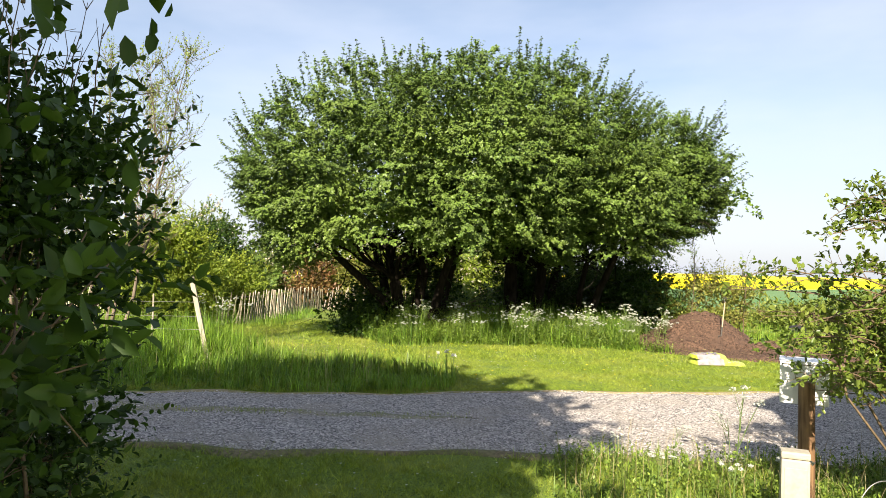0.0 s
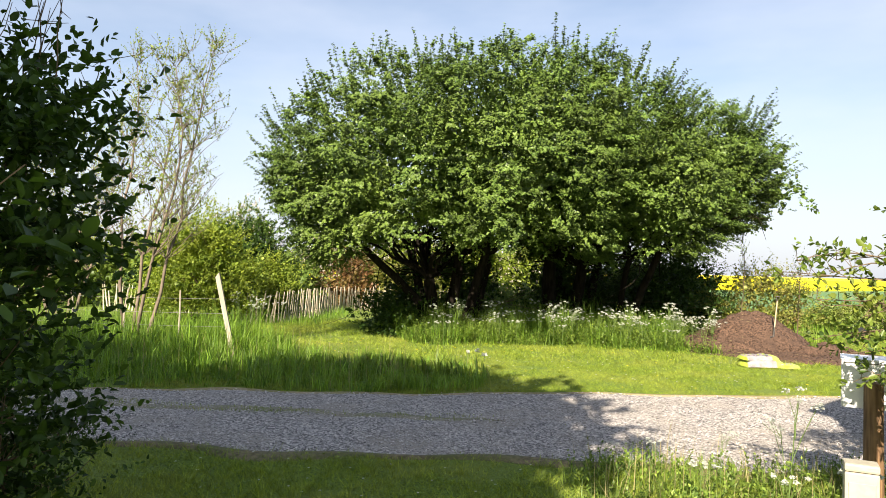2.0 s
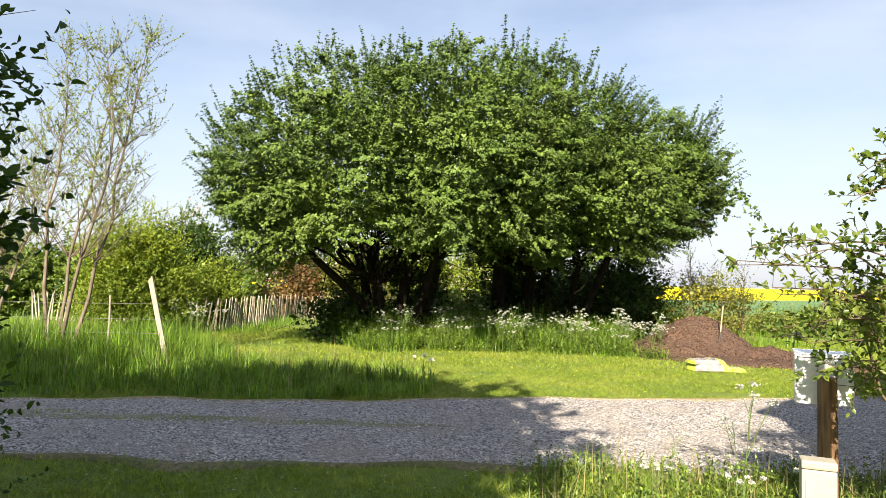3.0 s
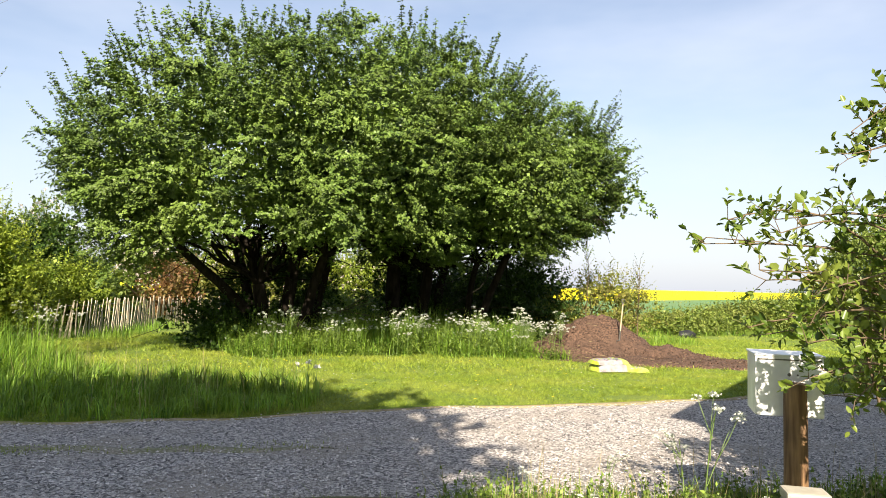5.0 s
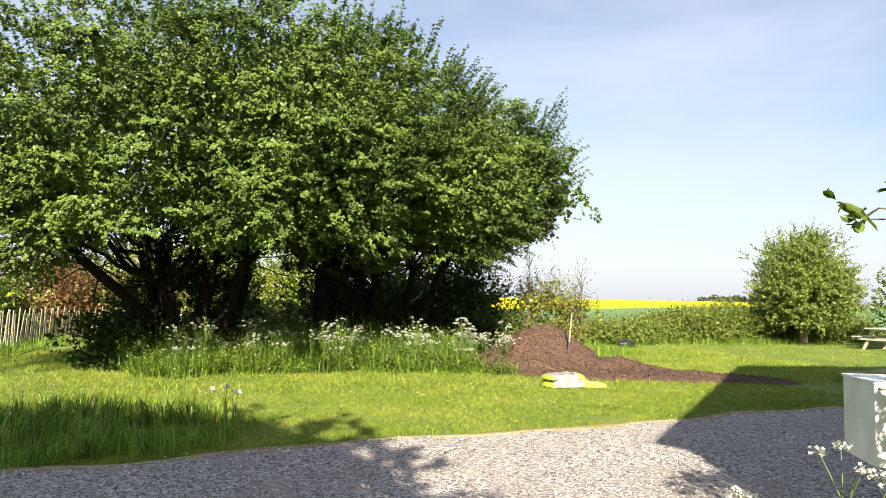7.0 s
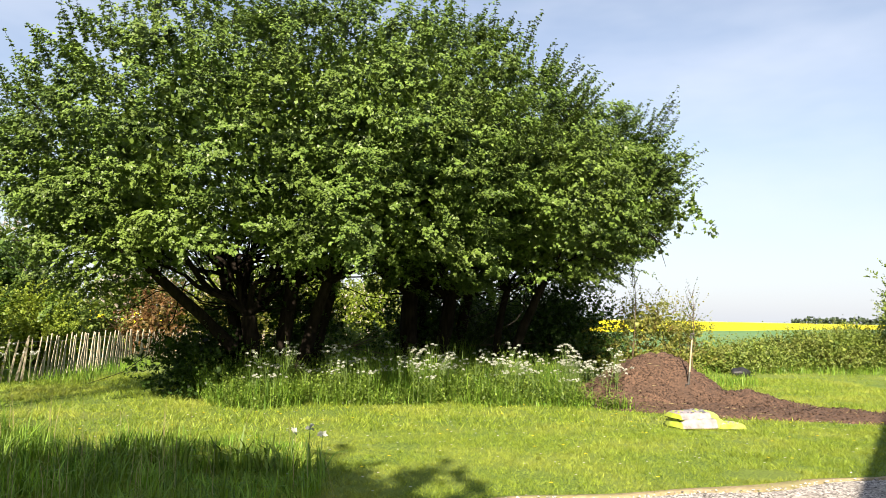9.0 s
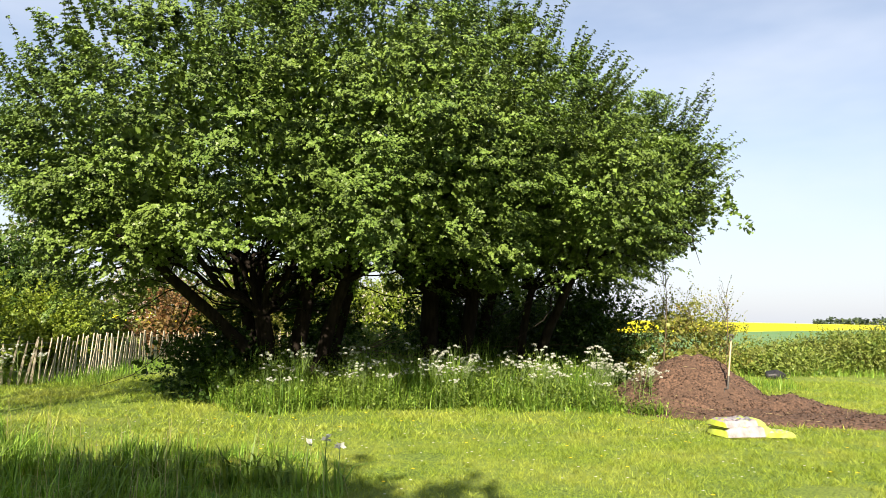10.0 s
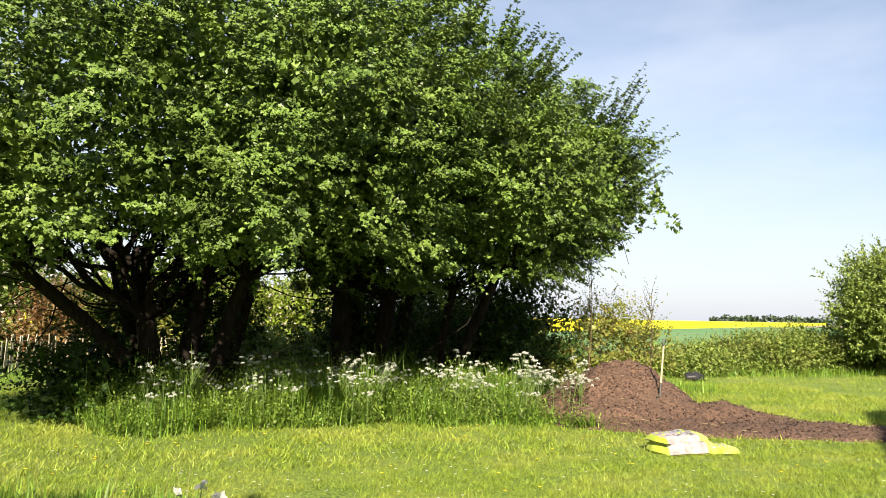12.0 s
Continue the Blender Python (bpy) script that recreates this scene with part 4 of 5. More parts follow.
lawn_tree(20.2, 24.6, 4.1, 1.45, 81, M_OLIVE, "round-headed young tree on the lawn's edge")
shrub("bush", "large dark green bush by the picnic table", [((23.4, 21.8, 1.5), (2.0, 1.8, 1.5)), ((25.5, 22, 1.6), (2.0, 1.8, 1.7))], M_MID, 130, 83, 0.11, 7, 9)


def thin_tree(x, y, h, seed):
    """Sparse young tree with bare forks and few leaves."""
    g = np.random.default_rng(seed)
    t = thing("sparse_tree", "slender half-bare young tree with pale forked stems", "tree")
    tops, ways = [], []
    for k in range(4):
        lines = []
        a = g.uniform(0, 6.28)
        top = np.array([x + math.cos(a) * h * 0.13 + 0.35 * (k - 1), y + math.sin(a) * 0.7, h * g.uniform(0.72, 1.0)])
        stem = crooked((x + 0.1 * k - 0.2, y, 0), top, 0.042, 0.006, 10, 0.12, g=g)
        lines.append(stem)
        for (q, r) in stem[3:]:
            for _ in range(7):
                b = g.uniform(0, 6.28)
                l = g.uniform(0.5, 1.4) * (1.25 - q[2] / h)
                e = np.array(q) + np.array([math.cos(b) * l, math.sin(b) * l, l * g.uniform(0.5, 1.6)])
                lines.append(crooked(q, e, r * 0.25 + 0.003, 0.0025, 4, 0.12, g=g))
                for _ in range(3):
                    s = g.uniform(0.3, 1.0)
                    e0 = np.array(q) + (e - np.array(q)) * s
                    w = unit(g.normal(0, 0.6, 3) + np.array([0, 0, 0.8]))
                    lines.append([(tuple(e0), 0.004), (tuple(e0 + w * 0.4), 0.002)])
                    tops.append(e0)
                    ways.append(w)
        child("stem", tubes("stem", lines, M_PALEBARK, 5), t, "pale forked stem with bare twigs")
    child("leaves", quads("leaves", *spray_leaves(np.array(tops), np.array(ways), 0.45, 11, 0.06, 0.6, g), M_OLIVE), t)


thin_tree(-6.5, 13.4, 5.9, 91)
thin_tree(-8.9, 15.0, 5.2, 92)


# ---- near shrubs ----
def cane_shrub(name, label, foot, balls, mat, canes, leaf, seed, clumps, bark=M_CANE, sprays=7, leaves=8, wide=0.6, bare=0):
    g = np.random.default_rng(seed)
    t = thing(name, label, "shrub")
    v, cl = crown_arrays(balls, clumps, sprays, leaves, leaf, g, 0.25, (0.15, 0.4), (0.25, 1.05), 0.16, wide, True)
    child("leaves", quads("leaves", *v, mat), t)
    for k in range(canes):
        q = cl[g.integers(0, len(cl))]
        f0 = np.array(foot) + np.append(g.normal(0, 0.18, 2), 0)
        cane = [crooked(f0, q, 0.014, 0.004, 8, 0.12, 0.15, g=g)]
        for _ in range(3):
            a = q + g.normal(0, 0.18, 3)
            cane.append(crooked(q, a + np.array([0, 0, 0.15]), 0.004, 0.002, 3, 0.1, g=g))
        child("cane", tubes("cane", cane, bark, 5), t)
    hi = cl[np.argsort(-cl[:, 2])][:max(bare, 1)]
    for q in hi[:bare]:
        lines = []
        e = q + np.array([g.normal(0.1, 0.12), g.normal(0, 0.1), g.uniform(0.35, 0.8)])
        lines.append(crooked(q, e, 0.006, 0.002, 5, 0.1, g=g))
        for _ in range(4):
            s = q + (e - q) * g.uniform(0.3, 0.95)
            lines.append([(tuple(s), 0.003), (tuple(s + g.normal(0, 0.1, 3) + np.array([0, 0, 0.12])), 0.0015)])
        child("bare_cane", tubes("bare_cane", lines, bark, 4), t)
    return t


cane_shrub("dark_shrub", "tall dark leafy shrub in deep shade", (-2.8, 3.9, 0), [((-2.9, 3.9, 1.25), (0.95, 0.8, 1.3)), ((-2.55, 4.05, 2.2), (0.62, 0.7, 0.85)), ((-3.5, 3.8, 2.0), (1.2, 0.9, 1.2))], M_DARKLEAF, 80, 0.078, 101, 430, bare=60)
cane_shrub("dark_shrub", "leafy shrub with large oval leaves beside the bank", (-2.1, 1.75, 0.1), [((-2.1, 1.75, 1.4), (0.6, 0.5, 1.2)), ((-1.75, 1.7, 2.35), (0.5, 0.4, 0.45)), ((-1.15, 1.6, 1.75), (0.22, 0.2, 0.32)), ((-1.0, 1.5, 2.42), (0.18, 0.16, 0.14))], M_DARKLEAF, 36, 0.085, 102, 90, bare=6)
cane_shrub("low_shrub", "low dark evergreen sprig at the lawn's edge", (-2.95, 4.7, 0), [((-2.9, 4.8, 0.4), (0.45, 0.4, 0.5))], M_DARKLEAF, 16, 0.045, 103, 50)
def rose_bush():
    """Long canes that arch from one foot, each with its leaves along the outer part."""
    g = np.random.default_rng(104)
    t = thing("rose_bush", "arching rose bush with fresh green leaves and brown canes", "shrub")
    nodes, ways = [], []
    for k in range(135):
        x = 2.16 + 2.1 * g.random() ** 0.75
        top = np.interp(x, [2.1, 2.3, 2.65, 3.0, 4.2], [1.8, 2.05, 2.42, 2.6, 2.75])
        low = np.interp(x, [2.1, 2.4, 3.2], [1.55, 1.15, 0.9])
        tip = np.array([x, 4.95 + g.normal(0, 0.2), low + (top - low) * g.random() ** 0.8])
        if 2.45 < tip[0] < 2.75 and 1.75 < tip[2] < 2.05:
            continue
        fork = np.array([3.75 + g.normal(0, 0.25), 4.95 + g.normal(0, 0.12), max(0.6, tip[2] - g.uniform(0.1, 0.6))])
        arch = crooked(fork, tip, 0.009, 0.0025, 12, 0.07, g.uniform(0.05, 0.25), g=g)
        lines = [crooked((3.8 + g.normal(0, 0.12), 4.95 + g.normal(0, 0.1), 0), fork, 0.013, 0.009, 5, 0.06, g=g), arch]
        pts = np.array([a for a, _ in arch])
        for q in pts[4:]:
            for _ in range(2):
                w = unit(g.normal(0, 1, 3) + np.array([-0.35, 0, 0.45]))
                lines.append([(tuple(q), 0.0025), (tuple(q + w * 0.09), 0.0012)])
                nodes.append(q + w * g.uniform(0.02, 0.08))
                ways.append(w)
        child("cane", tubes("cane", lines, M_CANE, 5), t)
    v = spray_leaves(np.array(nodes), np.array(ways), g.uniform(0.06, 0.12, len(nodes)), 6, 0.05, 0.62, g, 0.8, 0.1, oval=True)
    child("leaves", quads("leaves", *v, M_ROSE), t)


rose_bush()

# trees behind the walker, which shade the drive
for i, (x, y, z, r, h) in enumerate([(-4.3, -1.2, 5.5, 3.1, 1.5), (-10.6, -0.9, 5.6, 3.8, 1.6), (-17.0, 0.0, 5.4, 3.6, 1.6)]):
    g = np.random.default_rng(120 + i)
    t = thing("shade_tree", "leafy tree standing behind the bank", "tree")
    v, cl = crown_arrays([((x, y, z + 1.3), (r, r * 0.8, h)), ((x, y, z), (r, r * 0.8, h))], 520, 7, 8, 0.32, g, 1.6, (0.2, 0.6), (0.3, 1.0), 0.35)
    under, _ = crown_arrays([((x, y, z - 1.8), (r, r * 0.8, h))], 32, 7, 8, 0.3, g, 1.6, (0.2, 0.6), (0.3, 1.0), 0.3)
    v = join_arrays(v, under)
    child("crown", quads("crown", *v, M_MID), t)
    child("trunk", tubes("trunk", [crooked((x, y, 0), (x, y, z), 0.22, 0.1, 6, 0.04, g=g)], M_BARK, 8), t)


# ---- house behind, out of sight ----
def house():
    t = thing("house", "plain rendered house with a slate roof", "house")
    a, b = Vector((2.98, 3.75, 0)), Vector((15.0, 10.8, 0))
    along = (b - a).normalized()
    back = Vector((along.y, -along.x, 0))
    w, depth, eave, ridge = (b - a).length, 9.0, 4.32, 6.83
    rot = Matrix(((along.x, back.x, 0, a.x), (along.y, back.y, 0, a.y), (0, 0, 1, 0), (0, 0, 0, 1)))

    def prism(outline, d0, d1):
        bm = bmesh.new()
        v0 = [bm.verts.new(rot @ Vector((x, d0, z))) for x, z in outline]
        v1 = [bm.verts.new(rot @ Vector((x, d1, z))) for x, z in outline]
        bm.faces.new(v0)
        bm.faces.new(v1[::-1])
        for i in range(len(outline)):
            j = (i + 1) % len(outline)
            bm.faces.new((v0[j], v0[i], v1[i], v1[j]))
        bmesh.ops.recalc_face_normals(bm, faces=bm.faces)
        return bm

    part("wall", prism([(0.15, 0), (w - 0.15, 0), (w - 0.15, eave - 0.1), (w / 2, ridge - 0.15), (0.15, eave - 0.1)], 0.15, depth), M_RENDERWALL, t)
    for s in (0, 1):
        x0 = 0 if s == 0 else w
        part("roof", prism([(x0, eave - 0.1), (w / 2, ridge - 0.1), (w / 2, ridge), (x0, eave)], 0.0, depth + 0.2), M_ROOF, t)


house()


def pole():
    t = thing("pole", "white painted metal pole with a dark cap", "pole", (2.475, 3.61, 0))
    bm = bmesh.new()
    bmesh.ops.create_cone(bm, cap_ends=True, segments=24, radius1=0.05, radius2=0.05, depth=2.7, matrix=Matrix.Translation((0, 0, 1.35)))
    part("shaft", bm, M_PIPE, t, smooth=False)
    bm = bmesh.new()
    bmesh.ops.create_cone(bm, cap_ends=True, segments=24, radius1=0.056, radius2=0.045, depth=0.08, matrix=Matrix.Translation((0, 0, 2.74)))
    part("cap", bm, M_STEEL, t, "dark metal cap")
    part("foot_plate", box(0.2, 0.2, 0.012), M_STEEL, t)


pole()


# ---- letter box, meter box, hoop ----
def letter_box():
    t = thing("letter_box", "white metal letter box fixed behind a round wooden post", "letter box", (3.06, 5.80, 0), -26)
    casing = part("casing", box(0.37, 0.34, 0.35, (0, 0.17, 0.855), 0.006), M_BOXWHITE, t)
    part("rim", box(0.385, 0.35, 0.012, (0, 0.17, 1.205), 0.004), M_BOXWHITE, t, "folded lid edge")
    part("back_seam", box(0.345, 0.004, 0.008, (0, -0.001, 1.182), 0), M_STEEL, casing, "thin dark seam")
    for x, z, r in ((-0.12, 1.10, 0.006), (0.0, 1.10, 0.011), (0.045, 1.10, 0.006), (0.12, 1.10, 0.006), (-0.12, 0.885, 0.006), (0.12, 0.885, 0.006)):
        bm = bmesh.new()
        bmesh.ops.create_cone(bm, cap_ends=True, segments=10, radius1=r, radius2=r * 0.7, depth=0.008, matrix=pose(x, -0.003, z, 90, 0, 0))
        part("bolt", bm, M_STEEL, casing)
    bm = bmesh.new()
    bmesh.ops.create_cone(bm, cap_ends=True, segments=20, radius1=0.068, radius2=0.062, depth=1.06, matrix=Matrix.Translation((0.02, -0.075, 0.53)))
    for v in bm.verts:
        v.co.x += 0.004 * math.sin(v.co.z * 9 + v.co.y * 60)
    part("post", bm, M_POST, t, "round brown weathered timber post")


letter_box()


def meter_box():
    t = thing("meter_box", "beige plastic utility box standing in the verge", "utility box", (2.62, 5.08, 0), -22)
    part("casing", box(0.19, 0.15, 0.60, (0, 0, 0), 0.012), M_BEIGE, t)
    part("lid", box(0.195, 0.155, 0.05, (0, 0, 0.603), 0.014), M_BEIGE, t)
    door = part("door", box(0.15, 0.006, 0.46, (0, -0.078, 0.08), 0.004), M_BEIGE, t)
    part("latch", box(0.018, 0.008, 0.03, (0.05, -0.084, 0.3), 0.002), M_STEEL, door, "small dark latch")


meter_box()
hoop = [((3.22 + 0.2 * math.cos(a), 5.0 + 0.03 * math.cos(a), 0.22 + 0.25 * math.sin(a) if a <= math.pi else 0.22), 0.004) for a in np.linspace(0, math.pi, 22)]
hoop = [((3.42, 5.03, 0.0), 0.004)] + hoop + [((3.02, 4.97, 0.0), 0.004)]
tagged(new("wire_hoop", tubes("wire_hoop", [hoop], M_WIRE, 6)), "bent wire hoop stuck in the ground", "wire hoop")


# ---- white umbels ----
def parsley(h, seed, heads, label):
    g = np.random.default_rng(seed)
    t = thing("cow_parsley", label, "wild flower", group="cow parsley")
    top = np.array([g.normal(0, 0.06), g.normal(0, 0.06), h])
    lines = [crooked((0, 0, -0.02), top, 0.006, 0.003, 6, 0.05, g=g)]
    umbels = []
    for k in range(heads):
        s = g.uniform(0.55, 0.95)
        a = top * s
        e = a + np.array([g.normal(0, 0.11), g.normal(0, 0.11), h * (1.02 - s) * g.uniform(0.7, 1.1) + 0.04])
        lines.append(crooked(a, e, 0.003, 0.0018, 4, 0.06, g=g))
        r = g.uniform(0.022, 0.040)
        q = g.normal(0, 1, (40, 2))
        q = q / np.maximum(1, np.linalg.norm(q, axis=1, keepdims=True)) * r * np.sqrt(g.random((40, 1)))
        q = np.column_stack([q, g.uniform(-0.012, 0.014, 40) - (q ** 2).sum(1) * 9])
        v = leaf_arrays(q, g.normal(0, 1, (40, 3)) * np.array([1, 1, 0.25]), 0.019, 0.018, g=g)
        umbels.append((v, Matrix.Translation(e)))
    stalk = child("stalk", tubes("stalk", lines, M_STEM, 5), t)
    for v, m in umbels:
        child("umbel", quads("umbel", *v, M_WHITE), stalk, "flat cluster of tiny white florets", m)
    lf = np.array([top * q for q in g.uniform(0.05, 0.6, 10)])
    child("leaves", quads("leaves", *spray_leaves(lf, g.normal(0, 1, (10, 3)) * np.array([1, 1, 0.3]), 0.22, 14, 0.035, 0.5, g), M_NETTLE), t)
    return t


kinds = [parsley(0.85, 1, 6, "tall white-flowered cow parsley with feathery leaves"), parsley(0.72, 2, 8, "bushy white-flowered cow parsley with feathery leaves"), parsley(0.98, 3, 5, "slender white-flowered cow parsley stalk")]
spots = []
g = np.random.default_rng(5)
for k in range(110):
    x = g.uniform(-1.0, 5.9)
    spots.append((x, 17.0 + g.uniform(0, 1.5) + max(0, -1.2 - x) * 0.3, g.uniform(0.6, 1.05)))
for k in range(9):
    spots.append((-6.3 + g.uniform(-0.6, 0.7), 19.2 + g.uniform(0, 0.8), g.uniform(0.7, 0.95)))
for x, y, s in ((2.45, 5.75, 0.95), (2.62, 6.2, 0.75), (2.75, 5.35, 0.65), (1.55, 6.2, 0.45), (2.25, 6.55, 0.55), (1.9, 5.9, 0.5), (3.5, 5.2, 0.45), (1.3, 6.6, 0.4), (2.3, 5.35, 0.6)):
    spots.append((x, y, s))
for i, (x, y, s) in enumerate(spots):
    src = kinds[i % 3]
    m = pose(x, y, 0, 0, 0, g.uniform(0, 360)) @ Matrix.Scale(s, 4)
    if i < 3:
        src.matrix_basis = m
    else:
        q = copy_thing(src, Matrix())
        q.matrix_basis = m


def white_iris():
    for dx, dy, h in ((-0.13, 0.0, 0.42), (0.03, 0.05, 0.46), (0.15, -0.03, 0.40)):
        g = np.random.default_rng(int(h * 1000))
        t = thing("white_flower", "white garden flower on a green stalk in the long grass", "flower", (0.06 + dx, 11.9 + dy, 0), group="white flowers")
        child("stalk", tubes("stalk", [crooked((0, 0, 0), (0.02, 0, h), 0.006, 0.004, 5, 0.03, g=g)], M_STEM, 5), t)
        child("petals", quads("petals", *leaf_arrays(np.repeat([[0.02, 0, h]], 7, 0), g.normal(0, 1, (7, 3)) + np.array([0, 0, 0.6]), 0.06, 0.045, g=g), M_WHITE), t)
        child("leaves", quads("leaves", *blade_arrays(np.repeat([[0, 0, 0.0]], 8, 0) + g.normal(0, 0.03, (8, 3)) * np.array([1, 1, 0]), 0.35, 0.02, 0.4, g), M_TALL), t)


white_iris()

# daisies and dandelions in the grass
p = scatter(340, -3, 9, 11, 17, lambda x, y: (y > drive_far(x) + 0.3) & ~mound_mask(x, y))
p[:, 2] += 0.07
for name, col, sel, sz in (("daisies", M_WHITE, slice(0, 220), 0.016), ("dandelions", M_YELLOW, slice(220, 340), 0.022)):
    q = np.repeat(p[sel], 8, 0)
    ang = np.tile(np.arange(8) * math.pi / 4, len(p[sel]))
    d = np.stack([np.cos(ang), np.sin(ang), 0.25 + 0 * ang], 1)
    stuff(name, leaf_arrays(q, d, sz, sz * 0.6, np.tile([0, 0, 3.0], (len(q), 1))), col, "small " + name + " dotted over the lawn", "flowers")
p = scatter(60, -2.5, 2, 4.4, 7, lambda x, y: y < drive_near(x) - 0.1)
p[:, 2] += 0.05
q = np.repeat(p, 8, 0)
ang = np.tile(np.arange(8) * math.pi / 4, len(p))
stuff("daisies", leaf_arrays(q, np.stack([np.cos(ang), np.sin(ang), 0.25 + 0 * ang], 1), 0.012, 0.008), M_WHITE, "small daisies in the shaded lawn", "flowers")


# ---- compost heap, fork, sacks ----
def heap_height(x, y):
    h = 0.90 * np.exp(-(np.abs((x - 6.7) / 1.10) ** 2.5 + np.abs((y - 17.9) / 0.92) ** 2.3) * 0.8)
    h2 = 0.30 * np.exp(-((x - 7.9) / 1.0) ** 2 - ((y - 17.0) / 0.8) ** 2)
    t = np.abs(y - (16.4 - 0.42 * (x - 7))) / (0.95 - 0.05 * (x - 7))
    tail = 0.10 * np.clip(1 - t ** 3, 0, 1) * np.clip((x - 5.6) / 0.8, 0, 1) * np.clip((10.8 - x) / 1.0, 0, 1)
    lump = 0.07 * fbm(x, y, 4.2, 1.0) + 0.05 * fbm(x, y, 11.0, 4.0) + 0.02 * fbm(x, y, 27.0, 2.0)
    top = np.maximum(np.maximum(h, h2), tail)
    return np.where(top > 0.02, top + lump * np.clip(top * 6, 0.15, 1), -0.03)


sheet("compost_heap", np.arange(4.2, 11.2, 0.05), np.arange(13.8, 20.2, 0.05), heap_height, M_SOIL, "dark brown heap of crumbly compost spread over the lawn", "soil heap")
bpy.data.objects["compost_heap"]["kind"] = "stuff"
n = 5200
x, y = rng.uniform(4.6, 10.8, n), rng.uniform(14.2, 19.6, n)
z = heap_height(x, y)
k = z > 0.03
p = np.stack([x, y, z], 1)[k]
stuff("clods", leaf_arrays(np.repeat(p, 2, 0), rng.normal(0, 1, (2 * len(p), 3)), rng.uniform(0.015, 0.05, 2 * len(p)), 0.028, fold=0.5), M_SOIL, "loose clods and fibres of compost", "soil")
k2 = rng.random(len(p)) < 0.10
stuff("straw", leaf_arrays(p[k2] + np.array([0, 0, 0.01]), rng.normal(0, 1, (k2.sum(), 3)) * np.array([1, 1, 0.2]), rng.uniform(0.06, 0.2, k2.sum()), 0.007), M_DRY, "dry straw and twigs on the compost", "straw")


def garden_fork():
    t = thing("garden_fork", "garden fork with ash handle stuck upright in the compost", "garden fork", (6.86, 16.95, 0.16), 25)
    t.matrix_basis = pose(6.86, 16.95, 0.16, 3, 4, 25)
    child("shaft", tubes("shaft", [[((0, 0, 0.42), 0.017), ((0, 0, 0.8), 0.016), ((0, 0, 1.10), 0.016)]], M_HANDLE, 10), t, "pale ash shaft")
    child("grip", tubes("grip", [[((0, 0, 1.08), 0.016), ((-0.05, 0, 1.15), 0.012), ((-0.05, 0, 1.19), 0.012), ((0.05, 0, 1.19), 0.012), ((0.05, 0, 1.15), 0.012), ((0, 0, 1.08), 0.016)]], M_STEEL, 8), t, "dark D-shaped grip")
    child("socket", tubes("socket", [[((0, 0, 0.25), 0.02), ((0, 0, 0.48), 0.02)]], M_STEEL, 10), t)
    head = part("head", box(0.18, 0.02, 0.025, (0, 0, 0.24), 0.005), M_STEEL, t)
    for x in (-0.08, -0.027, 0.027, 0.08):
        child("tine", tubes("tine", [[((x, 0, 0.25), 0.007), ((x, 0.01, 0.1), 0.006), ((x, 0.03, -0.04), 0.003)]], M_STEEL, 6), head)


garden_fork()


def sack(name, label, at, turn, sx, sy, h, seed, mats, tilt=0):
    g = np.random.default_rng(seed)
    nx, ny = 26, 16
    u, v = np.meshgrid(np.linspace(-1, 1, nx), np.linspace(-1, 1, ny), indexing="ij")
    prof = np.clip((1 - np.abs(u) ** 4) * (1 - np.abs(v) ** 3.2), 0, 1) ** 0.34
    wr = 0.02 * fbm(u * 2, v * 2, 2.6, seed) + 0.012 * fbm(u, v, 9.0, seed + 2)
    zt = 0.02 + h * prof + wr * prof
    X, Y = u * sx / 2 * (1 + 0.03 * np.sin(v * 4 + seed)), v * sy / 2 * (1 + 0.04 * np.sin(u * 5))
    top = np.stack([X, Y, zt], -1).reshape(-1, 3)
    bot = np.stack([X, Y, 0.0 * X + 0.004], -1).reshape(-1, 3)
    i, j = np.meshgrid(np.arange(nx - 1), np.arange(ny - 1), indexing="ij")
    a = (i * ny + j).ravel()
    f = np.stack([a, a + ny, a + ny + 1, a + 1], 1)
    me = quads(name, np.concatenate([top, bot]), np.concatenate([f, f[:, ::-1] + nx * ny]), mats[0])
    for m in mats[1:]:
        me.materials.append(m)
    cu, cv = (u[:-1, :-1] + u[1:, 1:]).ravel() / 2, (v[:-1, :-1] + v[1:, 1:]).ravel() / 2
    idx = np.zeros(len(f) * 2, np.int32)
    idx[:len(f)] = np.where((cu < 0.55) & (cu > -0.95), 1, 0)
    cell = np.sin(np.floor(cu * 9) * 12.9 + np.floor(cv * 7) * 78.2 + seed) * 43.7
    cell = cell - np.floor(cell)
    bar = (cu > -0.85) & (cu < 0.5) & (np.abs(cv) < 0.75)
    idx[:len(f)] = np.where(bar & (cell < 0.34), 2, np.where(bar & (cell > 0.84), 0, idx[:len(f)]))
    me.polygons.foreach_set("material_index", idx)
    me.polygons.foreach_set("use_smooth", [True] * len(me.polygons))
    ob = new(name, me)
    ob.matrix_basis = pose(*at, tilt, 0, turn)
    return tagged(ob, label, "sack", "compost sacks")


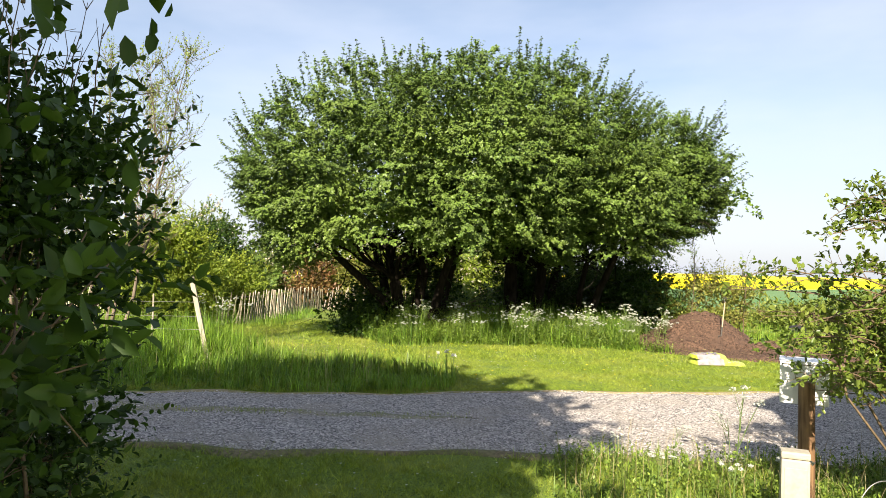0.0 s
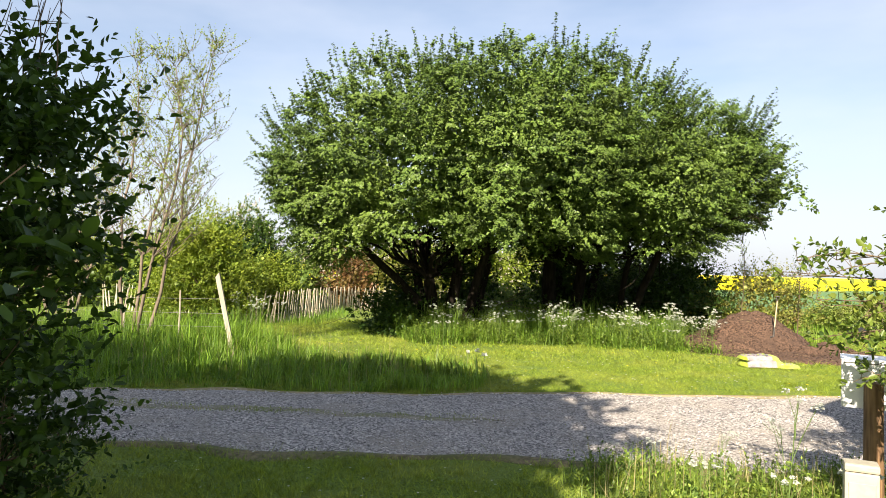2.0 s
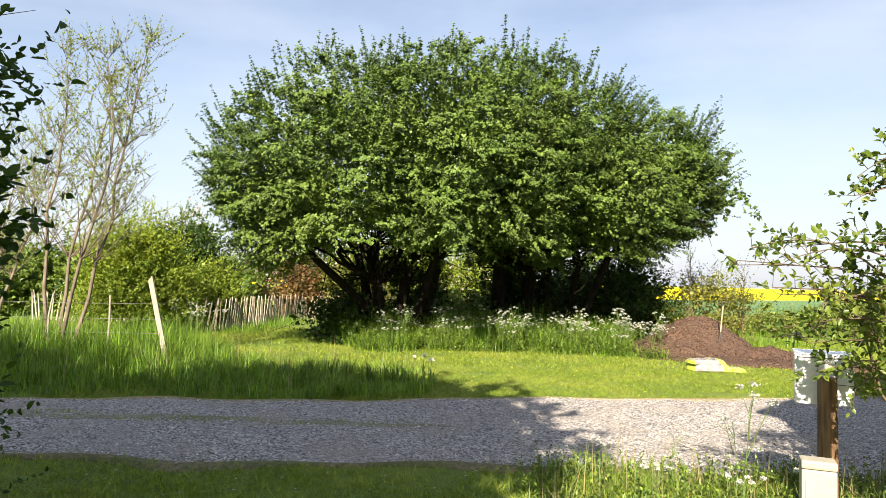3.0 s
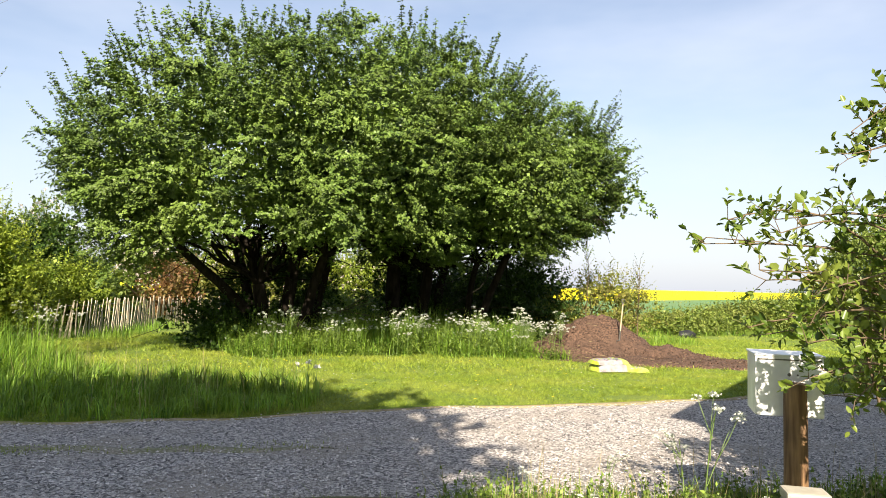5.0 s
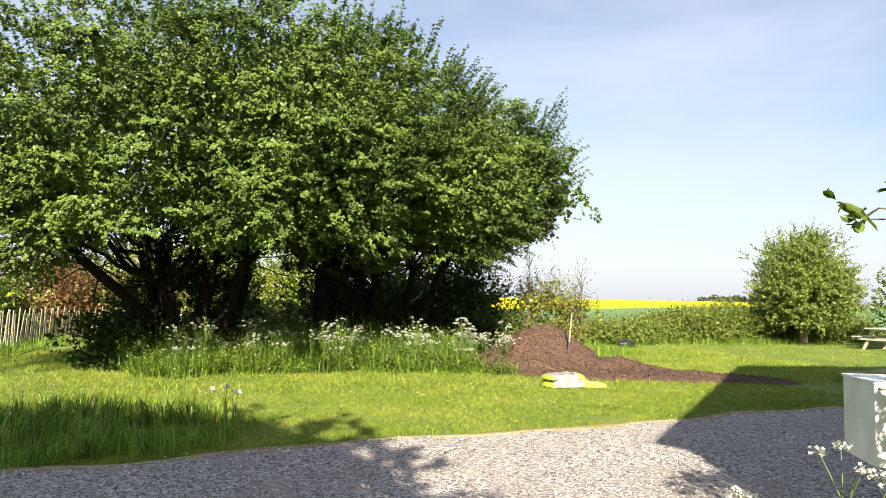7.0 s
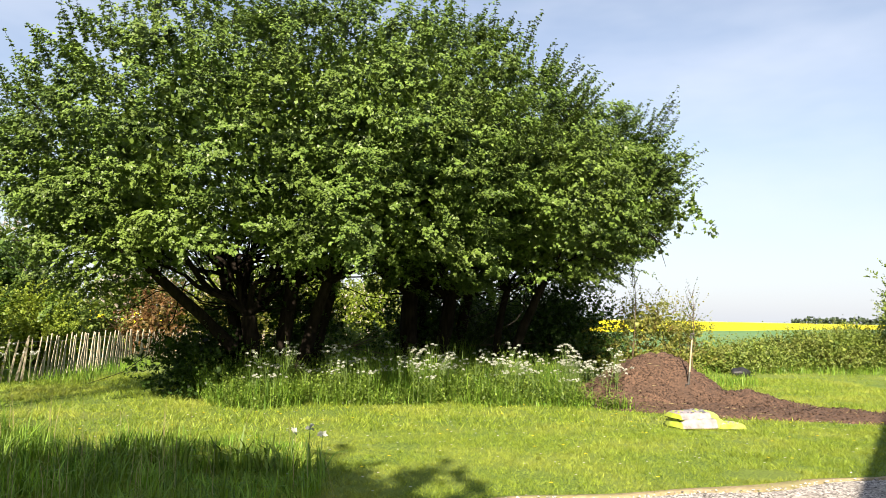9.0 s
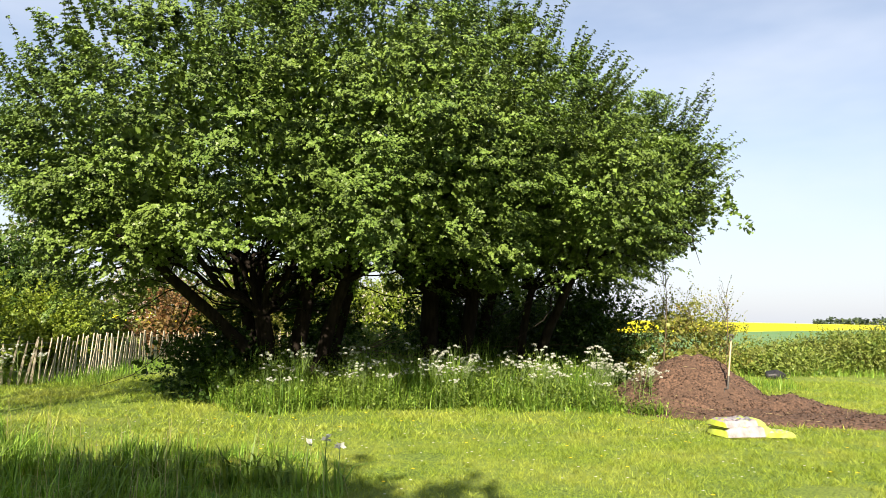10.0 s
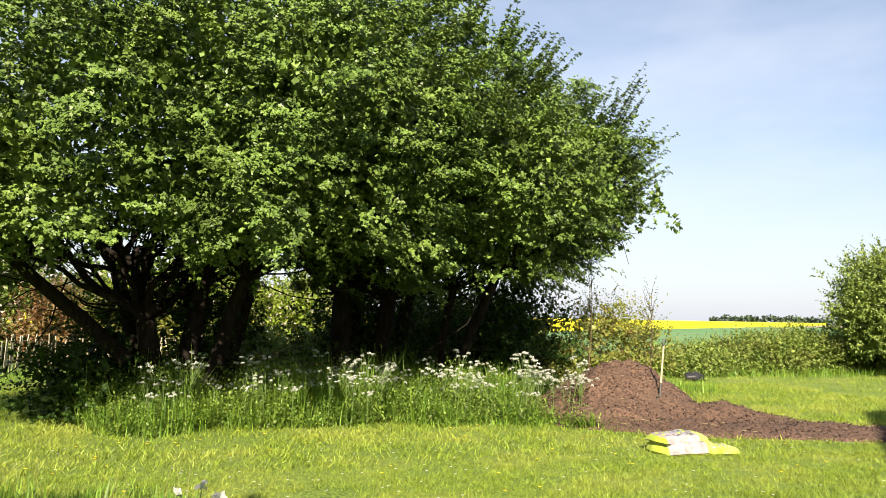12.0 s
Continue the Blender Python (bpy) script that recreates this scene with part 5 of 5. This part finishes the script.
sack("compost_sack", "full lime and white plastic compost sack lying on grass", (5.70, 14.6, 0.01), 4, 0.80, 0.48, 0.15, 1, [M_LIMEPLASTIC, M_WHITEPLASTIC, M_GREYPRINT])
sack("compost_sack", "lime and white plastic sack lying on another sack", (5.66, 14.64, 0.135), 7, 0.72, 0.42, 0.10, 2, [M_LIMEPLASTIC, M_WHITEPLASTIC, M_GREYPRINT])
sack("empty_sack", "crumpled empty lime plastic sack on the grass", (6.17, 14.5, 0.008), -12, 0.40, 0.38, 0.07, 3, [M_LIMEPLASTIC, M_LIMEPLASTIC, M_WHITEPLASTIC])


def black_tub():
    g = np.random.default_rng(9)
    bm = bmesh.new()
    bmesh.ops.create_icosphere(bm, subdivisions=3, radius=1)
    for v in bm.verts:
        k = 1 + 0.16 * math.sin(5 * v.co.x + 2 * v.co.z) * math.cos(4 * v.co.y + 1)
        v.co = Vector((v.co.x * 0.33 * k, v.co.y * 0.2 * k, max(0, 0.11 + v.co.z * 0.15 * k)))
    t = thing("black_bag", "crumpled black plastic bag lying on the grass", "bag", (12.2, 23.6, 0), 10)
    part("bag", bm, M_BLACK, t, smooth=True)
    part("flap", box(0.22, 0.12, 0.02, (0.36, 0.02, 0.01), 0.006), M_BLACK, t)


black_tub()


# ---- fences ----
def picket_mesh(seed, h):
    g = np.random.default_rng(seed)
    bm = box(0.058, 0.022, h, (0, 0, 0), 0)
    for v in bm.verts:
        if v.co.z > h * 0.9:
            v.co.x *= 0.35
            v.co.z += 0.01
        else:
            v.co.x *= g.uniform(0.9, 1.15)
    bmesh.ops.bevel(bm, geom=bm.edges[:], offset=0.003, segments=1, affect="EDGES")
    me = bpy.data.meshes.new("picket")
    bm.to_mesh(me)
    bm.free()
    me.materials.append(M_PALE)
    return me


PICKETS = [picket_mesh(s, h) for s, h in ((1, 0.96), (2, 0.88), (3, 1.02))]


def picket_fence(line, label, step=0.135, droop=5):
    g = np.random.default_rng(int(abs(line[0][0]) * 10))
    t = thing("picket_fence", label, "fence")
    wires = []
    for a, b in zip(line, line[1:]):
        a, b = np.array(a), np.array(b)
        n = int(np.linalg.norm(b - a) / step)
        ang = math.degrees(math.atan2(*(b - a)[::-1]))
        for k in range(n):
            q = a + (b - a) * (k + g.normal(0, 0.12)) / n
            lean = 9 * math.sin(k * 0.23 + a[0]) + g.normal(0, 4.5)
            child("picket", PICKETS[g.integers(0, 3)], t, "", pose(q[0], q[1], -0.03 + g.normal(0, 0.02), 0, lean, ang) )
        for z in (0.3, 0.85):
            wires.append(crooked((*a, z), (*b, z), 0.003, 0.003, 8, 0.01, -0.03, g=g))
    child("wire", tubes("wire", wires, M_WIRE, 4), t, "twisted fence wire")
    return t


picket_fence([(-7.0, 20.2), (-6.0, 21.0), (-5.75, 22.6), (-5.6, 24.4), (-5.3, 26.2), (-4.8, 28.0), (-3.4, 28.9), (-1.0, 29.3), (0.8, 29.4)], "split chestnut picket fence leaning at odd angles")
picket_fence([(-13.2, 24.0), (-9.8, 23.6)], "far stretch of pale picket fence in long grass")


def leaning_post():
    t = thing("leaning_post", "pale weathered fence post leaning in long grass", "post", (-4.40, 13.0, 0))
    t.matrix_basis = pose(-4.36, 13.0, -0.05, 0, -12, 8)
    bm = box(0.085, 0.075, 1.68, (0, 0, 0), 0.012)
    for v in bm.verts:
        v.co.x += 0.02 * math.sin(v.co.z * 3)
        if v.co.z > 1.6:
            v.co.z += v.co.x * 0.9
    part("timber", bm, M_GREYPOST, t)


leaning_post()
g = np.random.default_rng(77)
t = thing("wire_fence", "old wire fence on thin grey stakes", "fence")
for k in range(6):
    x = -5.6 - k * 1.1
    child("stake", tubes("stake", [crooked((x, 13.3 + 0.1 * k, 0), (x + g.normal(0, 0.06), 13.3 + 0.1 * k, 1.25), 0.02, 0.016, 4, 0.03, g=g)], M_GREYPOST, 7), t)
child("wire", tubes("wire", [crooked((-4.5, 13.1, z), (-11.4, 13.9, z), 0.003, 0.003, 12, 0.004, -0.04, g=g) for z in (0.6, 0.85, 1.12)], M_WIRE, 4), t)


# ---- picnic table ----
def picnic_table():
    t = thing("picnic_table", "pale wooden picnic table with attached benches", "picnic table", (21.3, 22.0, 0), 12)
    for k in range(5):
        part("top_plank", box(1.7, 0.135, 0.035, (0, -0.29 + 0.145 * k, 0.715), 0.006), M_TABLE, t)
    for s in (-1, 1):
        for k in range(2):
            part("bench_plank", box(1.7, 0.12, 0.035, (0, s * (0.62 + 0.13 * k), 0.42), 0.006), M_TABLE, t)
    for x in (-0.6, 0.6):
        part("cross_rail", box(0.045, 1.5, 0.09, (x, 0, 0.325), 0.005), M_TABLE, t)
        part("top_rail", box(0.045, 0.68, 0.07, (x, 0, 0.64), 0.005), M_TABLE, t)
        for s in (-1, 1):
            part("leg", box(0.045, 0.09, 0.86, (x + 0.046, s * 0.58, -0.03), 0.005, pose(0, 0, 0, s * 27, 0, 0)), M_TABLE, t)


picnic_table()
